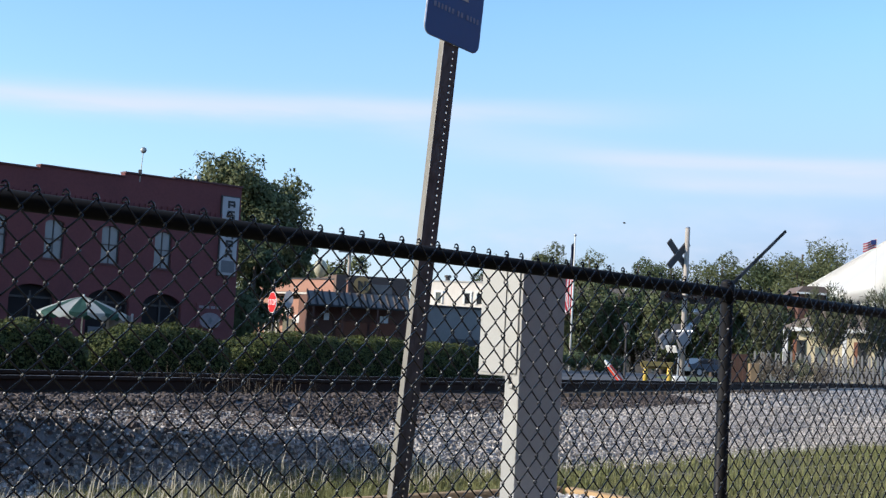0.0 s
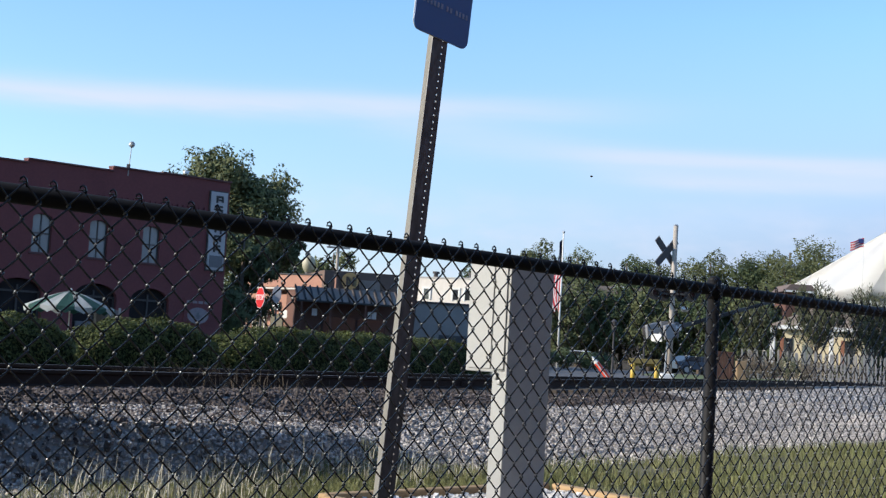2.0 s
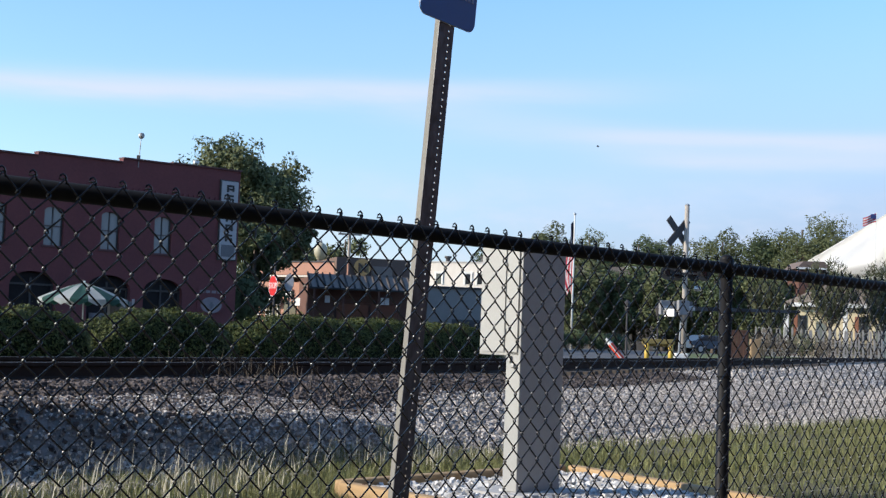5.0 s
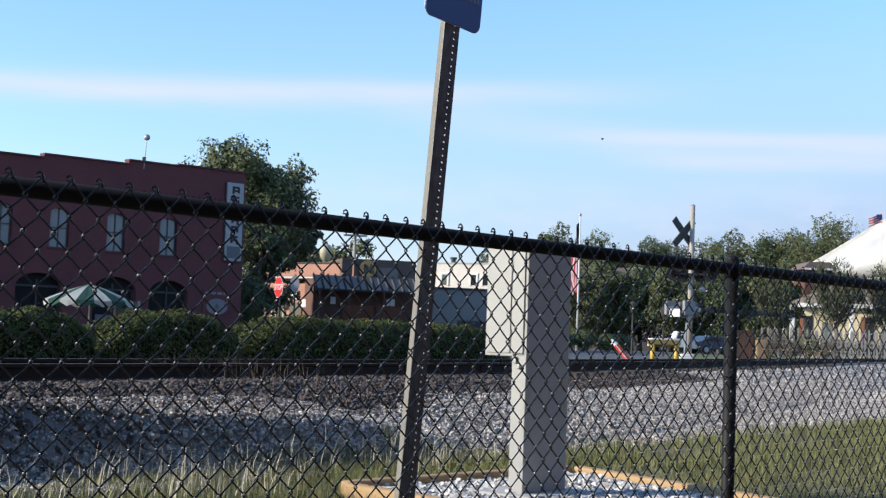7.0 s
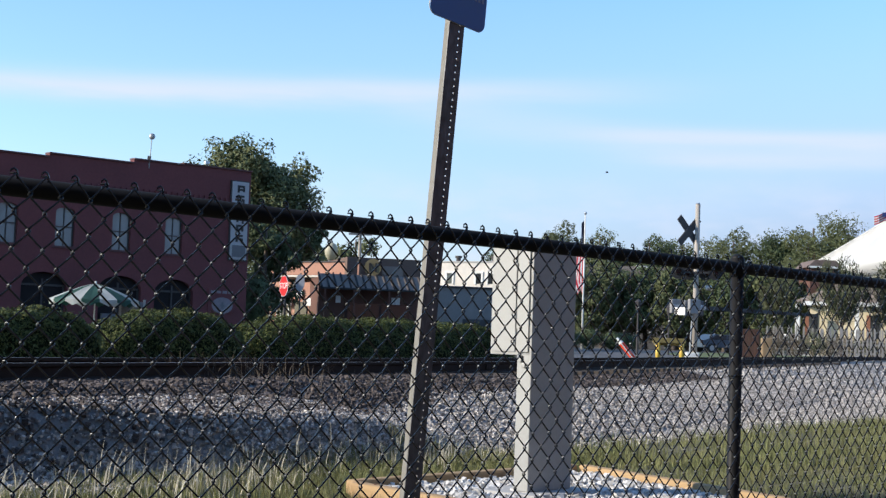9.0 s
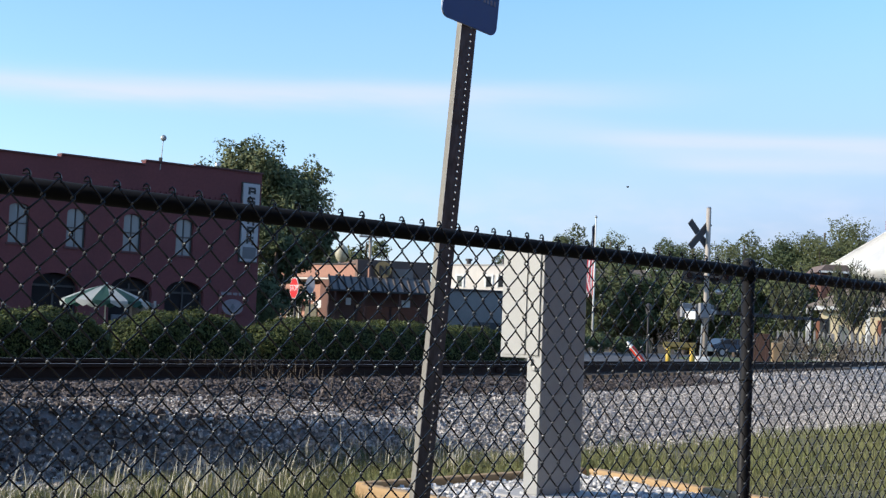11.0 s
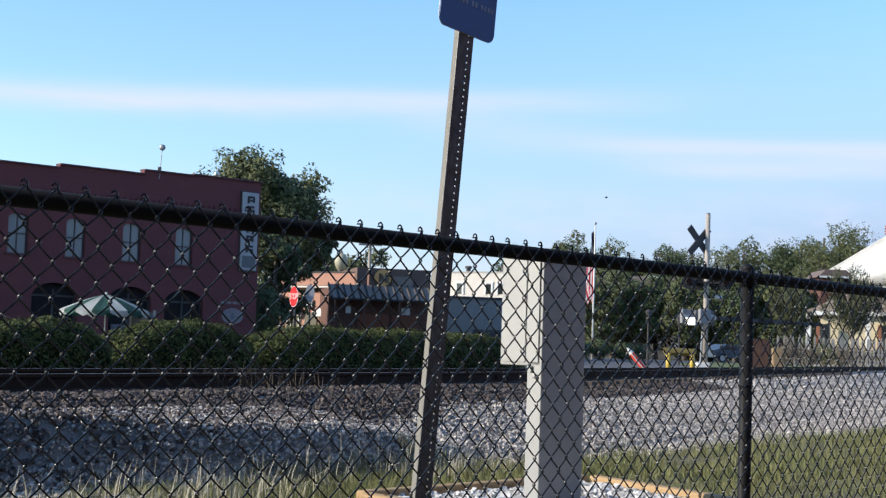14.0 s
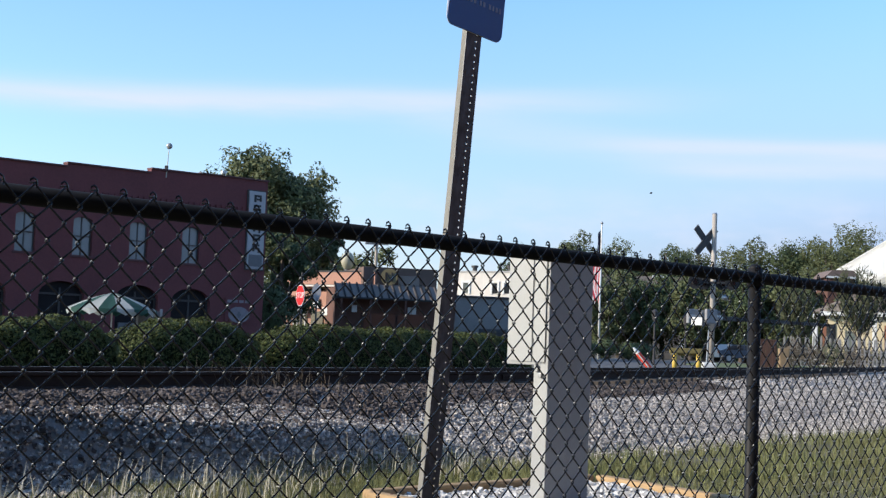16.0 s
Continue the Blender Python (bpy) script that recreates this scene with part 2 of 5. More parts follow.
M["green_cloth"] = material("green_cloth", (0.04, 0.125, 0.10), 0.8, col2=(0.03, 0.095, 0.075), scale=3)
M["white_cloth"] = material("white_cloth", (0.58, 0.60, 0.58), 0.8, col2=(0.46, 0.48, 0.46), scale=3)
M["yellow"] = material("yellow", (0.62, 0.42, 0.06), 0.5, col2=(0.42, 0.29, 0.06), scale=5, fine=25)
M["pole_wood"] = material("pole_wood", (0.42, 0.38, 0.33), 0.85, col2=(0.24, 0.20, 0.165), scale=3, fine=20, stretch=(1, 1, .15))
M["silver"] = material("silver", (0.45, 0.46, 0.47), 0.4, 0.6, col2=(0.32, 0.33, 0.34), scale=2)
M["rust"] = material("rust", (0.22, 0.09, 0.05), 0.85, col2=(0.14, 0.06, 0.04), scale=3, fine=18)
M["orange_paint"] = material("orange_paint", (0.8, 0.07, 0.025), 0.35, col2=(0.6, 0.05, 0.02), amount=0.4)
M["flag_red"] = material("flag_red", (0.60, 0.04, 0.06), 0.8, amount=0.3)
M["flag_white"] = material("flag_white", (0.75, 0.73, 0.72), 0.8, amount=0.2)
M["flag_blue"] = material("flag_blue", (0.03, 0.05, 0.18), 0.8, amount=0.3)
M["car_white"] = material("car_white", (0.72, 0.73, 0.74), 0.25, col2=(0.62, 0.63, 0.64), scale=1, amount=0.4, spec=0.6)
M["car_blue"] = material("car_blue", (0.07, 0.10, 0.14), 0.3, 0.3, amount=0.3)
M["rubber"] = material("rubber", (0.018, 0.018, 0.018), 0.85)
M["lamp_red"] = material("lamp_red", (0.05, 0.010, 0.010), 0.25)
M["lawn"] = material("lawn", (0.09, 0.12, 0.03), 0.9, col2=(0.13, 0.13, 0.05), scale=0.5, fine=8, bump=0.4)
M["tan_box"] = material("tan_box", (0.29, 0.20, 0.11), 0.8, scale=3)
M["brown_fascia"] = material("brown_fascia", (0.15, 0.10, 0.08), 0.85, col2=(0.10, 0.07, 0.056), scale=1.2, fine=10)
M["brown_board"] = material("brown_board", (0.15, 0.07, 0.045), 0.85, col2=(0.09, 0.045, 0.03), scale=3, fine=18)
M["brown_roof"] = material("brown_roof", (0.15, 0.11, 0.095), 0.85, col2=(0.10, 0.075, 0.065), scale=1.5, fine=9)
M["dull_gold"] = material("dull_gold", (0.20, 0.16, 0.075), 0.6, col2=(0.13, 0.10, 0.05), scale=3)
M["garage_wall"] = material("garage_wall", (0.27, 0.25, 0.235), 0.85, col2=(0.19, 0.175, 0.165), scale=0.6, fine=8)
M["sign_grey"] = material("sign_grey", (0.22, 0.23, 0.27), 0.5, 0.2, col2=(0.14, 0.15, 0.18), scale=3)
M["leaf_spiky"] = material("leaf_spiky", (0.075, 0.085, 0.045), 0.7, col2=(0.12, 0.115, 0.065), scale=0.6, fine=5, island=0.4, spec=0.2)

# ================= building tools =================


def part(name, bm, mat, parent=None, label="", smooth=False):
    me = bpy.data.meshes.new(name)
    if smooth:
        for f in bm.faces:
            f.smooth = True
    bm.to_mesh(me)
    bm.free()
    me.materials.append(M[mat])
    ob = new(name, me)
    if parent is not None:
        ob.parent = parent
    return tagged(ob, label)


def thing(name, x, y, z, rz=0.0, label="", category="", group="", kind=""):
    ob = new(name)
    ob.empty_display_size = 0.2
    ob.matrix_basis = pose(x, y, z, 0, 0, rz)
    return tagged(ob, label, category, group, kind)


def box(bm, sx, sy, sz, cx=0, cy=0, cz=0, m=None, bevel=0.0):
    """A box of that size with its centre there, its edges rounded off by bevel."""
    t = Matrix.Translation((cx, cy, cz)) @ (m or Matrix()) @ Matrix.Diagonal((sx, sy, sz, 1))
    r = bmesh.ops.create_cube(bm, size=1.0, matrix=t)
    if bevel:
        es = {e for v in r["verts"] for e in v.link_edges}
        bmesh.ops.bevel(bm, geom=list(es), offset=bevel, segments=2, affect="EDGES", profile=0.6)
    return bm


def rod(bm, a, b, r, r2=None, seg=10, caps=True):
    """A round bar from a to b."""
    a, b = Vector(a), Vector(b)
    d = b - a
    q = d.to_track_quat("Z", "Y").to_matrix().to_4x4()
    bmesh.ops.create_cone(bm, cap_ends=caps, segments=seg, radius1=r, radius2=r if r2 is None else r2, depth=d.length,
                          matrix=Matrix.Translation((a + b) / 2) @ q)
    return bm


def ball(bm, x, y, z, r, sx=1, sy=1, sz=1, u=12, v=8):
    bmesh.ops.create_uvsphere(bm, u_segments=u, v_segments=v, radius=r,
                              matrix=Matrix.Translation((x, y, z)) @ Matrix.Diagonal((sx, sy, sz, 1)))
    return bm


def prism(bm, outline, y0, y1):
    """The outline, of x and z, pulled from y0 to y1."""
    front = [bm.verts.new((x, y0, z)) for x, z in outline]
    back = [bm.verts.new((x, y1, z)) for x, z in outline]
    n = len(outline)
    bm.faces.new(front)
    bm.faces.new(back[::-1])
    for i in range(n):
        bm.faces.new((front[i], back[i], back[(i + 1) % n], front[(i + 1) % n]))
    bmesh.ops.recalc_face_normals(bm, faces=bm.faces[:])
    return bm


def B():
    return bmesh.new()


def raw(name, verts, faces, mat, parent=None, label=""):
    """A mesh from arrays."""
    me = bpy.data.meshes.new(name)
    me.from_pydata(verts, [], faces)
    me.materials.append(M[mat])
    ob = new(name, me)
    if parent is not None:
        ob.parent = parent
    return tagged(ob, label)


def further(ob, k):
    """Moves a thing away from the eye and enlarges it by the same factor."""
    p = ob.matrix_basis.translation
    m = pose(p.x * k, p.y * k, EYE[2] + (p.z - EYE[2]) * k, 0, 0, math.degrees(ob.rotation_euler.z))
    ob.matrix_basis = m @ Matrix.Scale(k, 4)
    return ob


# ================= ground and track =================
FAR_Z = 0.65


def smooth01(a, b, v):
    t = np.clip((np.asarray(v, float) - a) / (b - a), 0, 1)
    return t * t * (3 - 2 * t)


_ys = np.arange(-400.0, 2600.0, 0.5)
_sl = 0.505 - 0.09 * smooth01(15, 30, _ys)
_xs = np.cumsum(_sl) * 0.5
_xs += 1.25 - np.interp(25.2, _ys, _xs)


def rail_x(y):
    """Where the nearer rail lies at that y."""
    return np.interp(y, _ys, _xs)


def off_track(x, y):
    """Distance from the nearer rail, positive on the camera's side."""
    return (np.asarray(x) - rail_x(y)) * 0.905


def ground_z(x, y):
    d = off_track(x, y)
    # on the nearer stretch a broad shoulder ends in a steep foot; further on the slope is long and gentle
    far = smooth01(13.3, 16.2, y)
    crest = np.interp(y, CREST_Y, CREST_D)
    shoulder = (0.655 - 0.11 * np.maximum(d - 1.0, 0.0)) * (1 - smooth01(crest, crest + 0.8, d))
    slope = 0.655 * np.clip(1 - (d - 0.8) / 2.9, 0, 1)
    bank = shoulder * (1 - far) + slope * far - 0.09 * smooth01(20, 26, y) * smooth01(0.1, 0.45, d) * (1 - smooth01(1.0, 3.0, d))
    return np.where(d > -0.7, np.maximum(bank, 0.0), 0.655 + (FAR_Z - 0.655) * smooth01(2.0, 4.0, -d))


CREST_Y = (9.0, 10.5, 11.4, 12.3, 13.0, 14.5)
CREST_D = (0.9, 1.25, 1.6, 2.5, 2.75, 2.95)
EDGE_Y = (8, 12, 13, 14, 15.3, 17, 19.7, 22.6, 26, 32, 44, 60)
EDGE_D = (2.0, 2.8, 3.1, 3.3, 3.7, 4.05, 4.55, 5.1, 6.0, 8.5, 14.0, 22.0)


def beyond_grass(x, y):
    """Distance from the edge of the grass strip, positive on the camera's side, where grass grows."""
    return off_track(x, y) - np.interp(y, EDGE_Y, EDGE_D)


def build_ground():
    us = np.concatenate([-np.geomspace(1200, 9, 22), np.arange(-8.5, 0, 0.5), np.arange(0, 5, 0.1), np.arange(5, 12, 0.35), np.geomspace(12.5, 1200, 22)])
    vs = np.concatenate([-np.geomspace(300, 3, 12), np.arange(-2, 7, 0.8), np.arange(7, 20, 0.2), np.arange(20, 40, 0.8), np.geomspace(41, 2400, 34)])
    verts, faces = [], []
    for v in vs:
        xs = float(rail_x(v)) + us / 0.905
        zs = ground_z(xs, np.full(len(us), v))
        for u, x, z in zip(us, xs, zs):
            bumpy = 0.02 * noise.noise((x * 0.7, v * 0.7, 0)) if abs(u) < 40 else 0.0
            verts.append((float(x), float(v), float(z) + bumpy))
    w = len(us)
    for j in range(len(vs) - 1):
        for i in range(w - 1):
            a = j * w + i
            faces.append((a, a + 1, a + w + 1, a + w))
    ob = raw("ground", verts, faces, "ground")
    for p in ob.data.polygons:
        p.use_smooth = True
    ob.data.materials.append(M["gravel_ground"])
    for p in ob.data.polygons:
        c = p.center
        if -2.5 < float(off_track(c.x, c.y)) < 40 and float(beyond_grass(c.x, c.y)) < 0.2:
            p.material_index = 1
    tagged(ob, "rough earth with thin dry grass and gravel", "ground", kind="structure")


M["ground"] = material("ground", (0.15, 0.13, 0.09), 0.95, col2=(0.09, 0.085, 0.05), scale=0.4, fine=9, amount=0.9, bump=0.5, bump_scale=12)
M["gravel_ground"] = material("gravel_ground", (0.26, 0.25, 0.24), 0.95, col2=(0.14, 0.135, 0.13), scale=2.0, fine=45, amount=0.9, bump=0.9, bump_scale=38)
build_ground()


def rail_profile():
    return [(-0.07, 0), (0.07, 0), (0.07, 0.012), (0.012, 0.03), (0.01, 0.125), (0.036, 0.138), (0.036, 0.172), (-0.036, 0.172), (-0.036, 0.138),
            (-0.01, 0.125), (-0.012, 0.03), (-0.07, 0.012)]


def build_rails():
    ys = np.concatenate([np.arange(-20, 60, 1.0), np.arange(60, 700, 10.0)])
    outline = rail_profile()
    foot = outline[:5] + outline[9:]
    head = [(0.0125, 0.122), (0.036, 0.138), (0.036, 0.172), (-0.036, 0.172), (-0.036, 0.138), (-0.0125, 0.122)]
    for d in (0.0, -1.51):
        root = tagged(new("rail"), "rusty steel rail with a polished running edge", "rail", "rails of the track")
        for name, prof, mat in (("foot_and_web", foot, "rail_steel"), ("rail_head", head, "rail_steel")):
            verts, faces = [], []
            w = len(prof)
            for y in ys:
                x = float(rail_x(y))
                s = (float(rail_x(y + 0.5)) - x) / 0.5
                n = Vector((1, -s)).normalized()
                for u, z in prof:
                    verts.append((x + n.x * (d + u), y + n.y * (d + u), 0.678 + z))
            for j in range(len(ys) - 1):
                for i in range(w):
                    p, q = j * w + i, j * w + (i + 1) % w
                    faces.append((p, q, q + w, p + w))
            ob = raw(name, verts, faces, mat, root)
            if name == "rail_head":
                ob.data.materials.append(M["rail_head"])
                for p in ob.data.polygons:
                    if p.index % w == 2:
                        p.material_index = 1
        # bolted joint bars every 12 m
        for y in (12.5, 24.0, 35.5, 47.0):
            x = float(rail_x(y))
            s = (float(rail_x(y + 0.5)) - x) / 0.5
            n = Vector((1, -s)).normalized()
            ang = math.degrees(math.atan2(1, s))
            bar = part_late("joint_bar", 0.62, 0.02, 0.085, root)
            bar.matrix_basis = pose(x + n.x * (d + 0.024), y + n.y * (d + 0.024), 0.678 + 0.08, 0, 0, ang)


def part_late(name, sx, sy, sz, parent):
    bm = box(B(), sx, sy, sz, bevel=0.006)
    for k in range(4):
        rod(bm, (-0.22 + 0.147 * k, -0.024, 0), (-0.22 + 0.147 * k, 0.0, 0), 0.013, seg=6)
    return part(name, bm, "rail_steel", parent)


build_rails()


def build_ties():
    bm = B()
    box(bm, 2.6, 0.23, 0.17, bevel=0.012)
    first = part("tie", bm, "tie")
    tagged(first, "dark weathered timber railway tie in gravel", "railway tie", "ties of the track")
    k = 0
    y = -6.0
    while y < 62:
        x = float(rail_x(y))
        s = (float(rail_x(y + 0.5)) - x) / 0.5
        n = Vector((1, -s)).normalized()
        c = (x - n.x * 0.755, y - n.y * 0.755)
        m = pose(c[0], c[1], 0.592 + random.uniform(-.01, .01), 0, 0, math.degrees(math.atan2(n.y, n.x)) + random.uniform(-1, 1))
        if k == 0:
            first.matrix_basis = m
        else:
            copy_thing(first, m)
        k += 1
        y += 0.53 * 0.905


build_ties()

CHIP = None


def chip():
    global CHIP
    if CHIP is None:
        bm = B()
        bmesh.ops.create_cube(bm, size=1.3)
        bmesh.ops.triangulate(bm, faces=bm.faces[:])
        CHIP = (np.array([v.co[:] for v in bm.verts]), [tuple(v.index for v in f.verts) for f in bm.faces])
        bm.free()
    return CHIP


def loose_stones(xy, zf, size, mat, owner, seed):
    """Single stones, each an object on one of a few shared meshes."""
    g = np.random.default_rng(seed)
    bv, bf = chip()
    shapes = []
    for k in range(8):
        v = bv * g.uniform(0.6, 1.25, (len(bv), 1)) * g.uniform(0.65, 1.2, (1, 3)) * size
        me = bpy.data.meshes.new("stone")
        me.from_pydata(v.tolist(), [], bf)
        me.materials.append(M[mat])
        shapes.append(me)
    for k, (x, y) in enumerate(xy):
        ob = new("stone", shapes[k % 8])
        ob.parent = owner
        s = g.uniform(0.7, 1.4)
        ob.matrix_basis = pose(x, y, float(zf(np.array([x]), np.array([y]))[0]) + size * g.uniform(0.3, 0.9), *g.uniform(-40, 40, 2), g.uniform(0, 360)) @ Matrix.Scale(s, 4)


def stones(name, xy, zf, size, mat, label, rng, parent=None, loose=0, near=(0, 0)):
    """Angular stones strewn at the given places: one joined mesh, and the nearest ones singly."""
    bv, bf = chip()
    if loose:
        order = np.argsort(((xy - np.array(near)) ** 2).sum(1))
        singles, xy = xy[order[:loose]], xy[order[loose:]]
    n = len(xy)
    s = size * rng.uniform(0.55, 1.35, (n, 1, 1)) * rng.uniform(0.6, 1.25, (n, 1, 3))
    v = bv[None] * rng.uniform(0.6, 1.25, (n, len(bv), 1)) * s
    a = rng.uniform(0, 6.283, n)
    t = rng.uniform(-1.4, 1.4, n)
    ca, sa, ct, st = np.cos(a)[:, None], np.sin(a)[:, None], np.cos(t)[:, None], np.sin(t)[:, None]
    x, y, z = v[..., 0], v[..., 1] * ct - v[..., 2] * st, v[..., 1] * st + v[..., 2] * ct
    x, y = x * ca - y * sa, x * sa + y * ca
    base = zf(xy[:, 0], xy[:, 1])[:, None]
    pts = np.stack([x + xy[:, :1], y + xy[:, 1:2], z + base + size * rng.uniform(0.25, 1.0, (n, 1))], -1).reshape(-1, 3)
    f = (np.array(bf)[None] + (np.arange(n) * len(bv))[:, None, None]).reshape(-1, 3)
    ob = raw(name, pts.tolist(), f.tolist(), mat, parent)
    if loose:
        loose_stones(singles, zf, size, mat, ob, 77)
    return tagged(ob, label, "gravel", kind="stuff")


rng = np.random.default_rng(4)


def off_grass(xy):
    return xy[beyond_grass(xy[:, 0], xy[:, 1]) < 0.5]


STAIN_Y = (9.0, 11.0, 12.5, 14.5, 18.0, 24.0)
STAIN_D = (1.7, 2.1, 2.75, 2.6, 1.7, 1.4)


def strew(n, y0, y1, d0, d1, power=1.0):
    y = y0 + (y1 - y0) * rng.uniform(0, 1, n) ** power
    d = rng.uniform(d0, d1, n)
    return np.stack([rail_x(y) + d / 0.905, y], 1)


_top = strew(29000, 8, 34, 0.25, 3.0, 1.1)
_top = _top[off_track(_top[:, 0], _top[:, 1]) < np.interp(_top[:, 1], STAIN_Y, STAIN_D) + rng.normal(0, 0.12, len(_top))]
stones("stained_ballast", off_grass(_top), ground_z, 0.027, "stone_brown", "brown-stained crushed stone along the rail", rng, None, 260, (-1.6, 17.0))
_foot = strew(26000, 8, 34, 1.5, 3.6, 1.1)
_foot = _foot[off_track(_foot[:, 0], _foot[:, 1]) > np.interp(_foot[:, 1], STAIN_Y, STAIN_D) - 0.15]
stones("ballast", off_grass(_foot), ground_z, 0.023, "stone", "grey crushed stone track ballast on the bank", rng, None, 260, (-0.6, 16.0))
_near = strew(21000, 8.5, 15.5, 1.6, 4.0)
stones("foot_gravel", _near[beyond_grass(_near[:, 0], _near[:, 1]) < 0.6], lambda x, y: ground_z(x, y) + 0.012, 0.0155, "stone", "fine grey gravel at the foot of the bank", rng)
_lot = strew(62000, 9, 44, 2.2, 9.5, 1.6)
_lot = _lot[beyond_grass(_lot[:, 0], _lot[:, 1]) < 0.25]
stones("lot_gravel", _lot, ground_z, 0.02, "stone", "grey gravel strip between grass and bank", rng)
stones("ballast_far", strew(10000, 34, 190, 0.5, 5.0, 2.2), ground_z, 0.036, "stone", "grey crushed stone track ballast further along", rng)
stones("ballast_between_rails", strew(3500, 8, 45, -1.4, -0.1), lambda x, y: 0 * x + 0.645, 0.03, "stone", "crushed stone between the rails", rng)

# ================= foliage tools =================


def leaf_mesh(name, pts, nrm, size, mat, parent, seed, label=""):
    """Many small folded leaves at the given places, facing roughly along the given normals: one joined mesh."""
    g = np.random.default_rng(seed)
    n = len(pts)
    nrm = nrm + g.normal(0, 0.55, (n, 3))
    nrm /= np.linalg.norm(nrm, axis=1, keepdims=True)
    t = np.cross(nrm, g.normal(0, 1, (n, 3)))
    t /= np.linalg.norm(t, axis=1, keepdims=True) + 1e-9
    b = np.cross(nrm, t)
    s = size * g.uniform(0.6, 1.4, (n, 1))
    v = np.stack([pts - t * s, pts + b * s * 0.5 - nrm * s * 0.15, pts + t * s, pts - b * s * 0.5 - nrm * s * 0.15], 1).reshape(-1, 3)
    k = np.arange(n)[:, None] * 4
    f = np.concatenate([k + [0, 1, 2], k + [0, 2, 3]], 1).reshape(-1, 3)
    return raw(name, v.tolist(), f.tolist(), mat, parent, label)


def tree(x, y, z, height, width, crown_from, seed, mat="leaf_mid", leaf=0.16, count=5000, blobs=22, label="", bias=(0, 0), trunk=0.03, group="", name="tree"):
    """A tapered trunk with limbs, and a crown of leaf clumps with an uneven outline. crown_from: share of the height where the crown begins."""
    g = np.random.default_rng(seed)
    root = thing(name, x, y, z, 0, label or "leafy green tree with an uneven crown", "tree", group)
    tr = height * trunk
    mid = height * (crown_from + 1) / 2
    bm = B()
    rod(bm, (0, 0, -0.2), (bias[0] * .3, bias[1] * .3, height * crown_from + .3), tr * 1.25, tr * 0.8, 10)
    rod(bm, (bias[0] * .3, bias[1] * .3, height * crown_from + .25), (bias[0], bias[1], height * 0.86), tr * 0.8, tr * 0.2, 8)
    part("trunk", bm, "bark", root, smooth=True)
    cz, rz, rx = mid, height * (1 - crown_from) / 2, width / 2
    pts, nrm = [], []
    per = count // blobs
    for i in range(blobs):
        d = g.normal(0, 1, 3)
        d /= np.linalg.norm(d)
        q = g.uniform(0.35, 0.86)
        c = np.array([bias[0] + d[0] * rx * q, bias[1] + d[1] * rx * q, cz + d[2] * rz * q])
        r = rx * g.uniform(0.2, 0.42)
        if i < 12:
            bm = B()
            start = (bias[0] * .5, bias[1] * .5, height * (crown_from + g.uniform(0.05, 0.3)))
            rod(bm, start, tuple(c), tr * 0.35, tr * 0.08, 6)
            part("limb", bm, "bark", root)
        dd = g.normal(0, 1, (per, 3))
        dd /= np.linalg.norm(dd, axis=1, keepdims=True)
        rr = r * g.uniform(0.45, 1.0, (per, 1)) ** 0.6 * (1 + 0.35 * np.sin(dd[:, :1] * 5 + i) * np.cos(dd[:, 2:] * 4))
        pts.append(c + dd * rr * [1, 1, 0.8])
        nrm.append(dd + [0, 0, 0.3])
    leaf_mesh("crown", np.concatenate(pts), np.concatenate(nrm), leaf, mat, root, seed + 1)
    return root


